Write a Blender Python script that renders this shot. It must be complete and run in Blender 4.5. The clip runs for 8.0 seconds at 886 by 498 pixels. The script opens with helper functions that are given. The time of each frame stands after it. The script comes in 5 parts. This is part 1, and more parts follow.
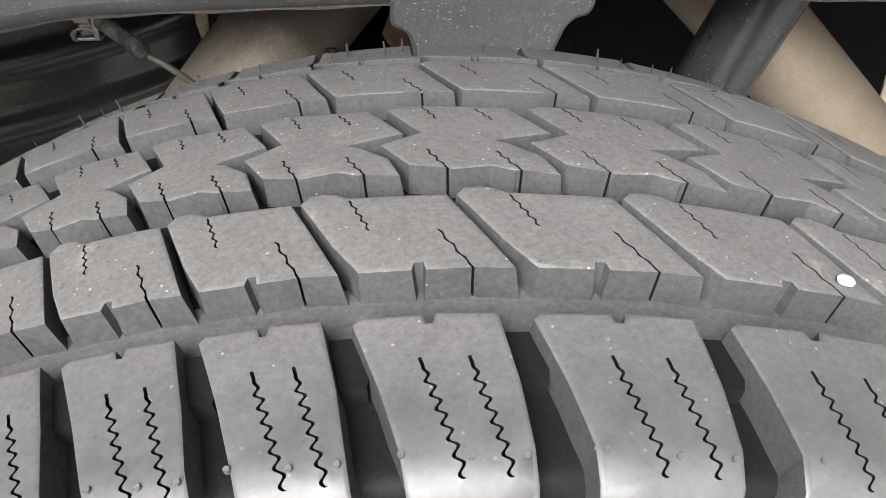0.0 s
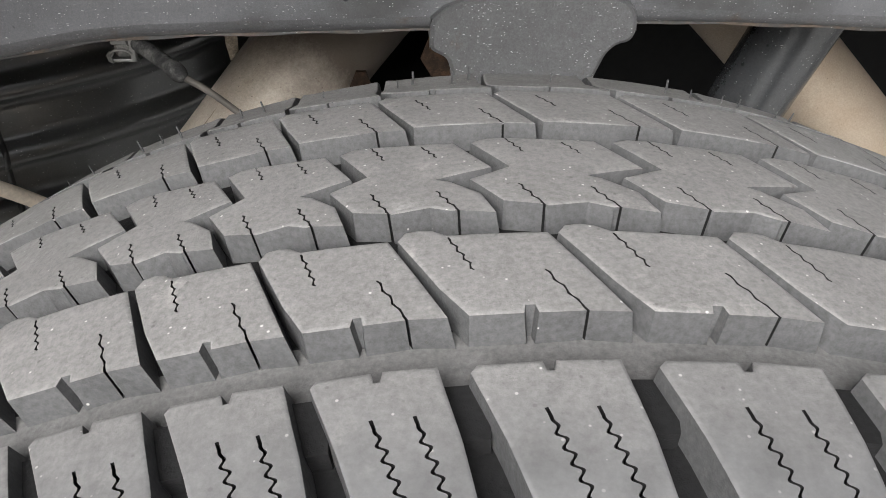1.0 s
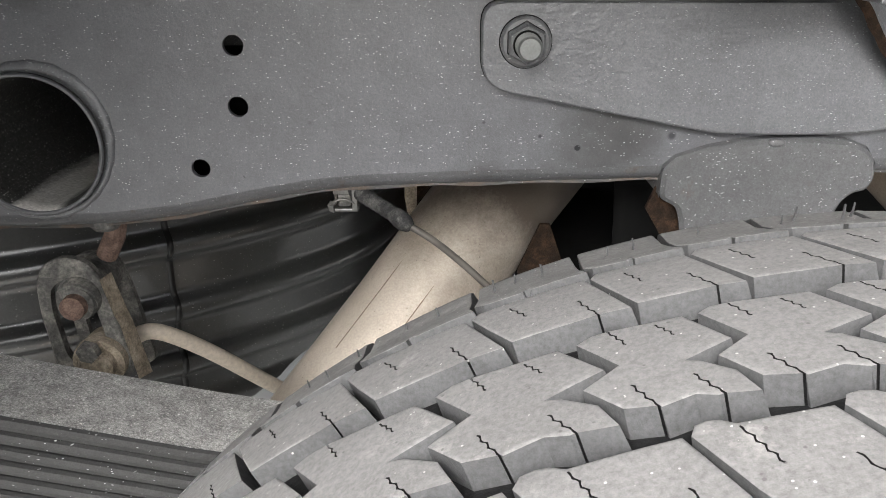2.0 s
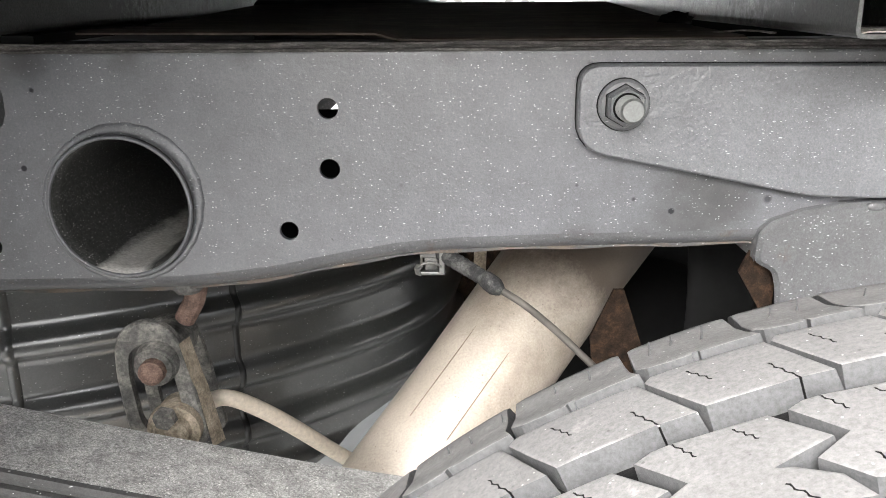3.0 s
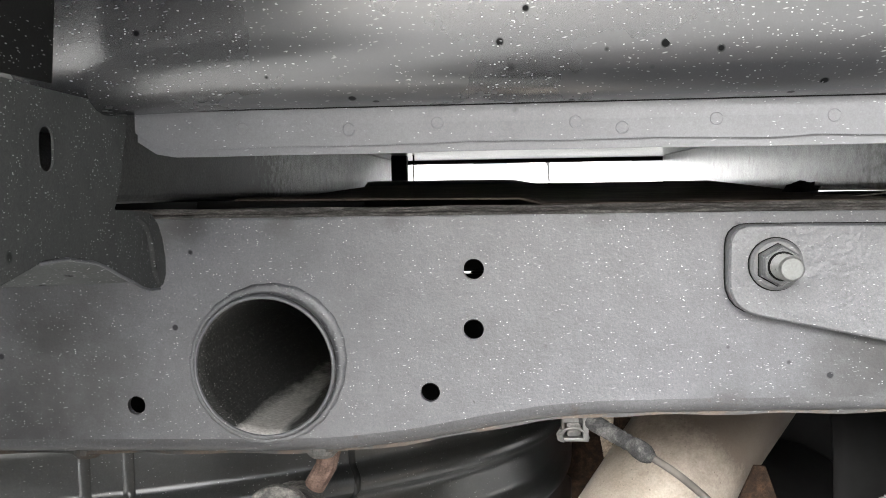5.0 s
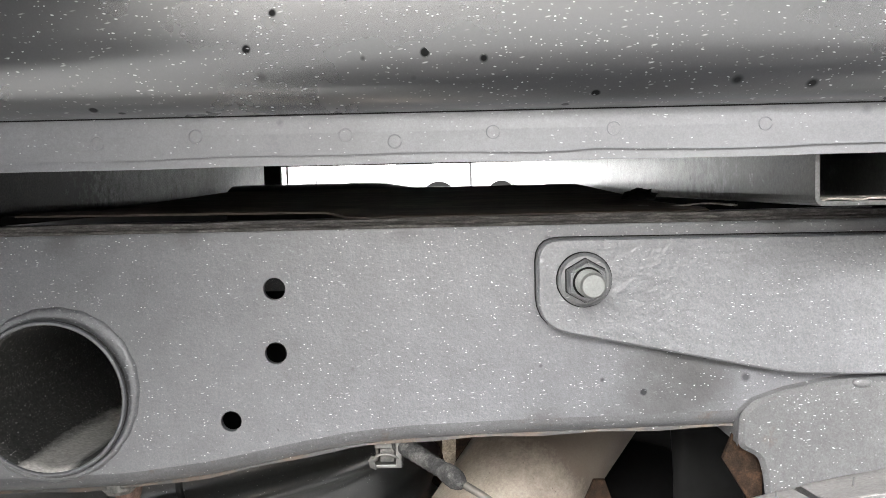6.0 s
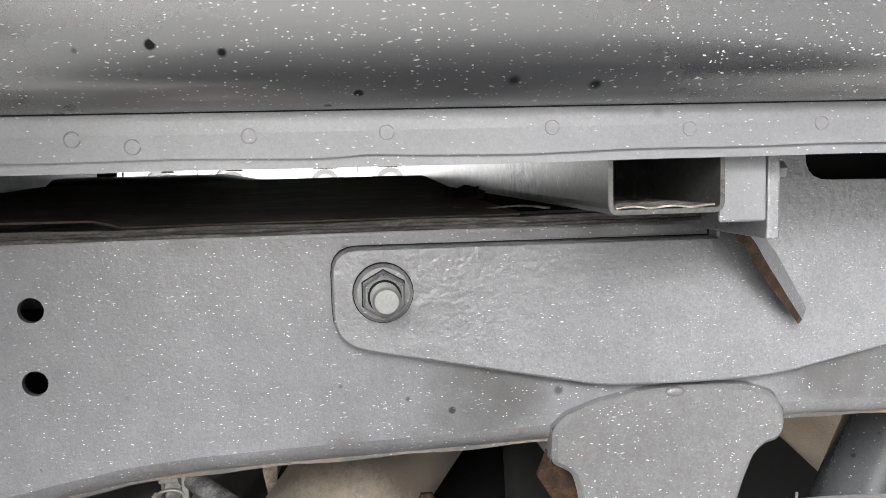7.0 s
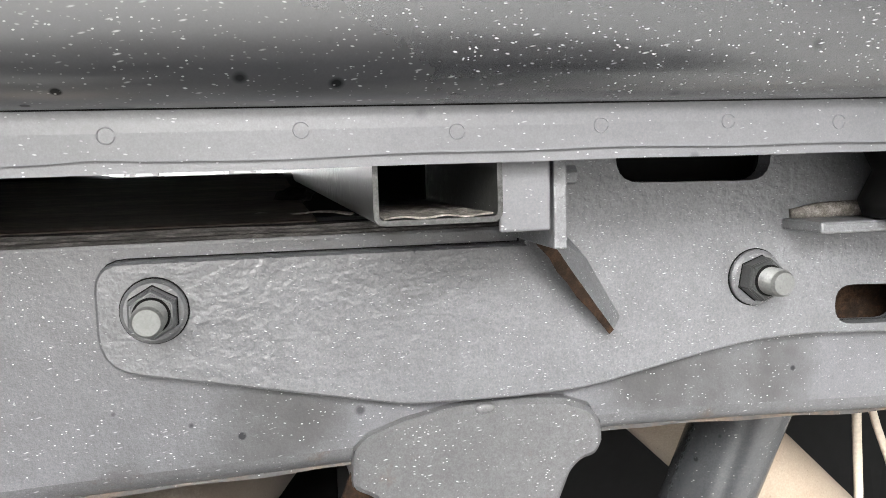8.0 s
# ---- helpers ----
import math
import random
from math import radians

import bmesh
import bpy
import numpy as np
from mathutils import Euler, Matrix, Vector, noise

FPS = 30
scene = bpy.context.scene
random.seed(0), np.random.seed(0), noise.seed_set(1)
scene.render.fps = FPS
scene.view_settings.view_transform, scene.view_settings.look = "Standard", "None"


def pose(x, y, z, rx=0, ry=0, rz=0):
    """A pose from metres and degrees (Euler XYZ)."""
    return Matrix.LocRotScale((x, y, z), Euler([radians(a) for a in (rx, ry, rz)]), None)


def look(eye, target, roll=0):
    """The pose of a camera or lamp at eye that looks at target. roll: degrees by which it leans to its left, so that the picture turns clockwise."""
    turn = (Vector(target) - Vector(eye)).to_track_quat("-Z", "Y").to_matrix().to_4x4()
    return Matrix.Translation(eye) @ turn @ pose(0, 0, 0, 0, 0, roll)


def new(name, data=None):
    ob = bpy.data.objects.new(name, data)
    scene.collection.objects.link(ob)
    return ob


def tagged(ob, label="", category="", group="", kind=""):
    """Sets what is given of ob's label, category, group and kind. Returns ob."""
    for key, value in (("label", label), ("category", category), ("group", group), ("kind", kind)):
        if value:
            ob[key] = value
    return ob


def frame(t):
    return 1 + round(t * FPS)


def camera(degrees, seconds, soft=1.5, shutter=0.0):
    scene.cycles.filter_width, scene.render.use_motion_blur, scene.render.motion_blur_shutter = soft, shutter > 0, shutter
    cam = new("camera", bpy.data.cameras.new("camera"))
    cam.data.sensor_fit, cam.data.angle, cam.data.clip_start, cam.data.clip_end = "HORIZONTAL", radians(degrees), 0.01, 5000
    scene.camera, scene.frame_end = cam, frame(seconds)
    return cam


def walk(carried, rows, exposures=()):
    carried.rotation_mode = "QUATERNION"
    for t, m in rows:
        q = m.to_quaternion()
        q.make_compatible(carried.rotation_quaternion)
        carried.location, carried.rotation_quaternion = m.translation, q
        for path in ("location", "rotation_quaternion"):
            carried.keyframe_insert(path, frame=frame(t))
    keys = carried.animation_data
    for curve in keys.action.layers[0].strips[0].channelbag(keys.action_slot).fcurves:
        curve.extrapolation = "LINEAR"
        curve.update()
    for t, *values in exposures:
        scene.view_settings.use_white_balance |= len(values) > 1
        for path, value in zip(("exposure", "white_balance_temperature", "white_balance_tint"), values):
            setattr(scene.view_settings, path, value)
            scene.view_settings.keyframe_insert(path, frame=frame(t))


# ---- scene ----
LENS = 55.67
PATH = [
    (0, (0.00692, -0.08626, 0.89417), (0.02405, 0.32721, 0.61355), -0.002),
    (0.5, (-0.00086, -0.07837, 0.89514), (0.01590, 0.33923, 0.62068), 0.368),
    (1, (-0.01866, -0.07653, 0.89430), (-0.00091, 0.34315, 0.62310), 0.608),
    (1.5, (-0.08592, -0.06164, 0.88840), (-0.07429, 0.37900, 0.65237), 0.369),
    (2, (-0.14595, -0.05520, 0.87505), (-0.14849, 0.40925, 0.68990), -0.375),
    (2.2, (-0.16104, -0.04987, 0.86374), (-0.16726, 0.42099, 0.69567), -0.253),
    (3.3, (-0.21376, -0.04771, 0.86960), (-0.22314, 0.43186, 0.72843), -0.409),
    (3.5, (-0.22663, -0.05801, 0.86517), (-0.23522, 0.42319, 0.72963), -0.064),
    (4, (-0.25877, -0.08139, 0.86456), (-0.27175, 0.40361, 0.74373), -0.375),
    (4.2, (-0.27507, -0.08099, 0.85975), (-0.28360, 0.41091, 0.77055), -0.244),
    (5.3, (-0.22746, -0.03976, 0.85009), (-0.28284, 0.45601, 0.81621), -1.040),
    (5.5, (-0.21170, -0.03583, 0.85286), (-0.25384, 0.46113, 0.81738), -1.088),
    (6, (-0.17603, -0.01584, 0.85928), (-0.17868, 0.48269, 0.82107), -1.295),
    (6.5, (-0.14276, 0.00217, 0.86371), (-0.11145, 0.49935, 0.82083), -1.508),
    (7, (-0.12079, 0.02562, 0.86974), (-0.05843, 0.51915, 0.81928), -1.518),
    (7.5, (-0.09586, 0.03985, 0.87126), (-0.01118, 0.52981, 0.81865), -1.464),
    (8, (-0.04770, 0.04904, 0.87346), (0.05927, 0.53421, 0.81717), -1.621),
]
EXPOSURES = [(0, 1.3), (1.0, 1.35), (1.5, 1.4), (2.0, 1.83), (2.2, 2.0), (3.3, 2.75), (4.2, 2.8), (5.3, 2.93), (6.0, 2.83), (8, 2.57)]
cam = camera(LENS, 8.0, soft=0.75)
walk(cam, [(t, look(e, g, r)) for t, e, g, r in PATH], EXPOSURES)

# ---- light: a bright overcast sky, open on the side where the camera stands ----
world = bpy.data.worlds.new("overcast_sky")
scene.world = world
world.use_nodes = True
wn = world.node_tree.nodes
wl = world.node_tree.links
sky = wn.new("ShaderNodeTexSky")
sky.sky_type = "NISHITA"
sky.sun_disc = False
sky.sun_elevation = radians(38)
sky.sun_rotation = radians(198)
sky.air_density = 1.0
sky.dust_density = 6.0
hue = wn.new("ShaderNodeHueSaturation")
hue.inputs["Saturation"].default_value = 0.22
wl.new(sky.outputs[0], hue.inputs["Color"])
wl.new(hue.outputs[0], wn["Background"].inputs["Color"])
wn["Background"].inputs["Strength"].default_value = 0.1

sun = new("sun", bpy.data.lights.new("sun", "SUN"))
sun.data.energy = 2.6
sun.data.angle = radians(40)
sun.data.color = (1.0, 0.99, 0.975)
sun.matrix_world = look((-1.05, -3.2, 2.65), (0, 0, 0))


# ---- materials ----
def material(name):
    m = bpy.data.materials.new(name)
    m.use_nodes = True
    t = m.node_tree
    return m, t.nodes, t.links, t.nodes["Principled BSDF"]


def coords(n, l, scale=(1, 1, 1), tilt=0.0):
    """Object coordinates, turned by tilt and stretched."""
    tc = n.new("ShaderNodeTexCoord")
    mp = n.new("ShaderNodeMapping")
    mp.inputs["Scale"].default_value = scale
    if tilt:
        turn = n.new("ShaderNodeMapping")
        turn.inputs["Rotation"].default_value = (0, radians(tilt), 0)
        l.new(tc.outputs["Object"], turn.inputs["Vector"])
        l.new(turn.outputs["Vector"], mp.inputs["Vector"])
    else:
        l.new(tc.outputs["Object"], mp.inputs["Vector"])
    return mp.outputs["Vector"]


def noise_tex(n, l, vec, scale, detail=4.0, rough=0.55):
    x = n.new("ShaderNodeTexNoise")
    x.inputs["Scale"].default_value = scale
    x.inputs["Detail"].default_value = detail
    x.inputs["Roughness"].default_value = rough
    l.new(vec, x.inputs["Vector"])
    return x.outputs["Fac"]


def ramp(n, l, fac, stops):
    r = n.new("ShaderNodeValToRGB")
    e = r.color_ramp.elements
    while len(e) < len(stops):
        e.new(0.5)
    for k, (p, c) in enumerate(stops):
        e[k].position = p
        e[k].color = (*c, 1) if isinstance(c, tuple) else (c, c, c, 1)
    l.new(fac, r.inputs["Fac"])
    return r.outputs["Color"]


def mix(n, l, fac, a, b, mode="MIX"):
    m = n.new("ShaderNodeMix")
    m.data_type = "RGBA"
    m.blend_type = mode
    for k, v in ((0, fac), (6, a), (7, b)):
        if isinstance(v, (int, float)):
            m.inputs[k].default_value = v
        elif isinstance(v, tuple):
            m.inputs[k].default_value = (*v, 1)
        else:
            l.new(v, m.inputs[k])
    return m.outputs[2]


def spots(n, l, vec, scale, size, keep, fade=False, sharp=10.0):
    """A mask of scattered round specks: the share keep of the cells holds one of up to that size."""
    v = n.new("ShaderNodeTexVoronoi")
    v.inputs["Scale"].default_value = scale
    l.new(vec, v.inputs["Vector"])
    sep = n.new("ShaderNodeSeparateColor")
    l.new(v.outputs["Color"], sep.inputs[0])
    big = n.new("ShaderNodeMapRange")
    big.inputs["From Min"].default_value = 1 - keep
    big.inputs["From Max"].default_value = 1 - keep * 0.45
    big.inputs["To Min"].default_value = 0.0
    big.inputs["To Max"].default_value = size
    l.new(sep.outputs[0], big.inputs["Value"])
    less = n.new("ShaderNodeMath")
    less.operation = "SUBTRACT"
    l.new(big.outputs[0], less.inputs[0])
    l.new(v.outputs["Distance"], less.inputs[1])
    soft = n.new("ShaderNodeMath")
    soft.operation = "MULTIPLY"
    soft.use_clamp = True
    soft.inputs[1].default_value = sharp
    l.new(less.outputs[0], soft.inputs[0])
    if not fade:
        return soft.outputs[0]
    pale = n.new("ShaderNodeMapRange")
    pale.inputs["To Min"].default_value = 0.25
    l.new(sep.outputs[1], pale.inputs["Value"])
    thin = n.new("ShaderNodeMath")
    thin.operation = "MULTIPLY"
    l.new(soft.outputs[0], thin.inputs[0])
    l.new(pale.outputs[0], thin.inputs[1])
    return thin.outputs[0]


def bump(n, l, p, height, strength, distance):
    b = n.new("ShaderNodeBump")
    b.inputs["Strength"].default_value = strength
    b.inputs["Distance"].default_value = distance
    l.new(height, b.inputs["Height"])
    l.new(b.outputs[0], p.inputs["Normal"])


def painted_steel(name, base, speck=0.5, rust=0.0, rough=0.5, dots=0.0, relief=0.25, lumps=0.3, speck_colour=(0.58, 0.59, 0.59), smudge_shade=(), spec=0.5, grain=0.32, lump_scale=80, spray_shade=None, coat=0.0):
    """Chassis paint with fine dust, short pale specks that stand up a little, dark drops, smudges, painted shade and
    some rust.
    """
    m, n, l, p = material(name)
    v = coords(n, l)
    big = noise_tex(n, l, v, 9, 5)
    fine = noise_tex(n, l, v, 520, 3, 0.7)
    dark = tuple(c * 0.8 for c in base)
    light = tuple(min(1, c * 1.2) for c in base)
    col = ramp(n, l, big, [(0.3, dark), (0.7, light)])
    col = mix(n, l, grain, col, ramp(n, l, fine, [(0.3, 0.22), (0.75, 0.82)]), "OVERLAY")
    mottle = noise_tex(n, l, v, 70, 6, 0.7)
    col = mix(n, l, grain * 0.7, col, ramp(n, l, mottle, [(0.35, 0.22), (0.7, 0.78)]), "OVERLAY")
    sand = noise_tex(n, l, v, 1300, 2, 0.6)
    col = mix(n, l, grain * 0.9, col, ramp(n, l, sand, [(0.35, 0.2), (0.68, 0.8)]), "OVERLAY")
    # dark patches: real smudges, and painted shade near panel, sill and top edge
    for (sx, sz, sr) in smudge_shade:
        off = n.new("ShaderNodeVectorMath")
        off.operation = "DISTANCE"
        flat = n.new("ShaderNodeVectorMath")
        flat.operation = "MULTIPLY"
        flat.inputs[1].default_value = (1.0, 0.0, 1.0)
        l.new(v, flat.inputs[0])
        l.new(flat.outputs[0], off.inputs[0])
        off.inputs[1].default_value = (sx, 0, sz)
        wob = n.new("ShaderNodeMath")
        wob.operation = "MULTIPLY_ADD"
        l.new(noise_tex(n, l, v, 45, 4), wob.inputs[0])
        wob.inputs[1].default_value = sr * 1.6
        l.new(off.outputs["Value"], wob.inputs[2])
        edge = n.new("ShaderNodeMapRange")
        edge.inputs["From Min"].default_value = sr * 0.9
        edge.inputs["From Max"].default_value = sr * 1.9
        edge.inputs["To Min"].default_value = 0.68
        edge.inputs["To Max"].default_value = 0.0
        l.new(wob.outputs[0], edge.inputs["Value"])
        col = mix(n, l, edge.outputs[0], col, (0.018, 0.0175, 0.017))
    if rust:
        rn = noise_tex(n, l, v, 38, 8, 0.7)
        col = mix(n, l, ramp(n, l, rn, [(0.62 - rust * 0.3, 0.0), (0.74 - rust * 0.3, 1.0)]), col, ramp(n, l, fine, [(0.2, (0.03, 0.021, 0.015)), (0.8, (0.1, 0.07, 0.048))]))
    # dirt sprayed on the near end; a low last factor paints shade there
    if spray_shade:
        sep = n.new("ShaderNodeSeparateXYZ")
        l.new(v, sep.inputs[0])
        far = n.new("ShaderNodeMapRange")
        far.inputs["From Min"].default_value = spray_shade[0]
        far.inputs["From Max"].default_value = spray_shade[1]
        far.inputs["To Min"].default_value = spray_shade[2]
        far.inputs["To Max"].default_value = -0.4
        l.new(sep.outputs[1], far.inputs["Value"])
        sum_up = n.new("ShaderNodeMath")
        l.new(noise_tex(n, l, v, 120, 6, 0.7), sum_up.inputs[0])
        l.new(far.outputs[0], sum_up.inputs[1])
        mud_shade = ramp(n, l, sum_up.outputs[0], [(0.5, 0.0), (0.72, 0.85)])
        col = mix(n, l, mud_shade, col, ramp(n, l, fine, [(0.3, tuple(c * spray_shade[3] for c in (0.03, 0.03, 0.028))), (0.7, tuple(c * spray_shade[3] for c in (0.12, 0.12, 0.112)))]))
    if dots:
        dk = mix(n, l, 1.0, spots(n, l, v, 82, 0.2, min(1.0, dots), sharp=14.0), spots(n, l, v, 60, 0.2, min(1.0, dots * 1.6), fade=True, sharp=9.0), "LIGHTEN")
        col = mix(n, l, dk, col, tuple(c * (0.2 if coat else 0.36) for c in base))
        l.new(ramp(n, l, dk, [(0.0, spec), (1.0, 0.08)]), p.inputs["Specular IOR Level"])
        if coat:
            l.new(ramp(n, l, dk, [(0.0, coat), (1.0, 0.0)]), p.inputs["Coat Weight"])
            p.inputs["Coat Roughness"].default_value = 0.26
            p.inputs["Coat IOR"].default_value = 1.6
    patch = ramp(n, l, noise_tex(n, l, v, 30, 4), [(0.34, 0.25), (0.58, 1.0)])
    long = spots(n, l, coords(n, l, (0.25, 0.3, 1.0), tilt=10), 380, 0.155, 0.45 * speck, fade=True)
    short = spots(n, l, coords(n, l, (0.38, 0.36, 1.0), tilt=-9), 530, 0.19, 0.48 * speck, fade=True)
    round_ones = spots(n, l, coords(n, l, (0.75, 0.6, 1.0), tilt=25), 360, 0.14, 0.16 * speck, fade=True)
    tiny = spots(n, l, coords(n, l, (0.6, 0.6, 1.0), tilt=4), 800, 0.27, 0.25 * speck, fade=True)
    marks = mix(n, l, 1.0, mix(n, l, 1.0, long, short, "LIGHTEN"), mix(n, l, 1.0, tiny, round_ones, "LIGHTEN"), "LIGHTEN")
    marks = mix(n, l, 1.0, marks, patch, "MULTIPLY")
    col = mix(n, l, marks, col, speck_colour)
    l.new(col, p.inputs["Base Color"])
    l.new(ramp(n, l, big, [(0.2, rough - 0.03), (0.8, rough + 0.05)]), p.inputs["Roughness"])
    p.inputs["Specular IOR Level"].default_value = spec
    height = mix(n, l, 0.7, fine, noise_tex(n, l, coords(n, l, (0.75, 0.75, 1.0)), 330, 3))
    height = mix(n, l, lumps, height, noise_tex(n, l, v, lump_scale, 2))
    height = mix(n, l, 0.3 if relief > 0.2 else 0.0, height, marks, "ADD")
    if relief:
        bump(n, l, p, height, min(1.0, relief), 0.0014 * max(1.0, relief))
    return m


def rubber(name, base, dusty=0.5, rough=0.72, chips=1.0, shoulder=False, spec=0.5):
    """Tyre rubber: dull grey film, brown dust patches, pale grit and scuffs. shoulder: clean and glossy where the tyre never touches the road."""
    m, n, l, p = material(name)
    v = coords(n, l)
    big = noise_tex(n, l, v, 26, 5)
    fine = noise_tex(n, l, v, 560, 4, 0.75)
    mid = noise_tex(n, l, v, 130, 4, 0.6)
    col = ramp(n, l, big, [(0.3, tuple(c * 0.9 for c in base)), (0.7, tuple(c * 1.1 for c in base))])
    col = mix(n, l, dusty * 0.5, col, ramp(n, l, mid, [(0.35, (0.135, 0.13, 0.127)), (0.7, (0.165, 0.159, 0.156))]))
    rgh = ramp(n, l, mid, [(0.3, rough - 0.1), (0.7, rough + 0.12)])
    if shoulder:
        sep = n.new("ShaderNodeSeparateXYZ")
        l.new(v, sep.inputs[0])
        wob = n.new("ShaderNodeMath")
        wob.operation = "MULTIPLY_ADD"
        l.new(big, wob.inputs[0])
        wob.inputs[1].default_value = 0.03
        l.new(sep.outputs[1], wob.inputs[2])
        mr = n.new("ShaderNodeMapRange")
        mr.inputs["From Min"].default_value = 0.045
        mr.inputs["From Max"].default_value = 0.08
        l.new(wob.outputs[0], mr.inputs["Value"])
        rgh = mix(n, l, mr.outputs[0], ramp(n, l, mid, [(0.3, 0.36), (0.7, 0.52)]), rgh)
    col = mix(n, l, 0.45, col, ramp(n, l, fine, [(0.32, 0.22), (0.68, 0.8)]), "OVERLAY")
    if chips:
        scuff = noise_tex(n, l, v, 85, 7, 0.75)
        where = noise_tex(n, l, v, 33, 2)
        sc = mix(n, l, 1.0, ramp(n, l, scuff, [(0.55, 0.0), (0.68, 0.45 * min(1.0, chips))]), ramp(n, l, where, [(0.48, 0.0), (0.64, 1.0)]), "MULTIPLY")
        col = mix(n, l, sc, col, (0.36, 0.35, 0.335))
        for sz, size, keep in ((520, 0.24, 0.1), (300, 0.16, 0.05)):
            sp = spots(n, l, v, sz, size, keep * chips)
            col = mix(n, l, mix(n, l, 1.0, sp, (0.7, 0.7, 0.7), "MULTIPLY"), col, (0.5, 0.49, 0.47))
        dk = spots(n, l, v, 380, 0.24, 0.12 * chips)
        col = mix(n, l, mix(n, l, 1.0, dk, (0.6, 0.6, 0.6), "MULTIPLY"), col, (0.05, 0.048, 0.046))
    if shoulder:
        clean = ramp(n, l, mid, [(0.3, (0.07, 0.071, 0.074)), (0.7, (0.108, 0.11, 0.114))])
        col = mix(n, l, mr.outputs[0], mix(n, l, 0.3, clean, col), col)
    l.new(col, p.inputs["Base Color"])
    l.new(rgh, p.inputs["Roughness"])
    p.inputs["Specular IOR Level"].default_value = spec
    height = mix(n, l, 0.45, fine, mid)
    if shoulder:
        height = mix(n, l, mr.outputs[0], mix(n, l, 0.85, height, (0.5, 0.5, 0.5)), height)
    bump(n, l, p, height, 0.6, 0.0007)
    return m


def rusty(name, tones, rough=0.8, scale=60, stretch=(1, 1, 1)):
    m, n, l, p = material(name)
    v = coords(n, l, stretch)
    a = noise_tex(n, l, v, scale, 8, 0.7)
    b = noise_tex(n, l, v, scale * 8, 4, 0.7)
    col = ramp(n, l, a, [(0.3, tones[0]), (0.5, tones[1]), (0.7, tones[2])])
    col = mix(n, l, 0.4, col, ramp(n, l, b, [(0.3, 0.2), (0.75, 0.85)]), "OVERLAY")
    l.new(col, p.inputs["Base Color"])
    p.inputs["Roughness"].default_value = rough
    p.inputs["Specular IOR Level"].default_value = 0.15
    bump(n, l, p, mix(n, l, 0.5, a, b), 0.8, 0.0012)
    return m


def bare_metal(name, base, rough=0.4, metal=0.8, stain=0.4, tint=(0.16, 0.1, 0.06), scale=30, burnt=False):
    m, n, l, p = material(name)
    v = coords(n, l)
    a = noise_tex(n, l, v, scale, 7, 0.65)
    b = noise_tex(n, l, v, 600, 3, 0.7)
    col = mix(n, l, ramp(n, l, a, [(0.42, 0.0), (0.75, stain)]), base, tint)
    col = mix(n, l, 0.3, col, ramp(n, l, b, [(0.3, 0.25), (0.75, 0.8)]), "OVERLAY")
    sp = spots(n, l, v, 420, 0.3, 0.12, fade=True)
    col = mix(n, l, mix(n, l, 1.0, sp, (0.6, 0.6, 0.6), "MULTIPLY"), col, tuple(c * 0.35 for c in tint))
    if burnt:
        sep = n.new("ShaderNodeSeparateXYZ")
        l.new(v, sep.inputs[0])
        add = n.new("ShaderNodeMath")
        add.operation = "MULTIPLY_ADD"
        add.inputs[1].default_value = 0.1
        l.new(a, add.inputs[0])
        l.new(sep.outputs[2], add.inputs[2])
        grit = noise_tex(n, l, v, 330, 4, 0.7)
        gr = n.new("ShaderNodeMath")
        gr.operation = "MULTIPLY_ADD"
        gr.inputs[1].default_value = 0.05
        l.new(grit, gr.inputs[0])
        l.new(add.outputs[0], gr.inputs[2])
        side = n.new("ShaderNodeMath")
        side.operation = "MULTIPLY_ADD"
        side.inputs[1].default_value = 0.8
        l.new(sep.outputs[0], side.inputs[0])
        l.new(gr.outputs[0], side.inputs[2])
        soot = ramp(n, l, side.outputs[0], [(0.5, 0.0), (0.575, 0.4), (0.645, 0.9)])
        col = mix(n, l, soot, col, (0.06, 0.044, 0.032))
    l.new(col, p.inputs["Base Color"])
    l.new(ramp(n, l, a, [(0.3, rough - 0.08), (0.7, rough + 0.15)]), p.inputs["Roughness"])
    p.inputs["Metallic"].default_value = metal
    bump(n, l, p, b, 0.15, 0.0005)
    return m


def plain(name, colour, rough=0.6, metal=0.0, scale=80, amount=0.25):
    m, n, l, p = material(name)
    v = coords(n, l)
    a = noise_tex(n, l, v, scale, 5)
    l.new(ramp(n, l, a, [(0.3, tuple(c * (1 - amount) for c in colour)), (0.7, tuple(min(1, c * (1 + amount)) for c in colour))]), p.inputs["Base Color"])
    p.inputs["Roughness"].default_value = rough
    p.inputs["Metallic"].default_value = metal
    bump(n, l, p, noise_tex(n, l, v, scale * 6, 3), 0.15, 0.0006)
    return m


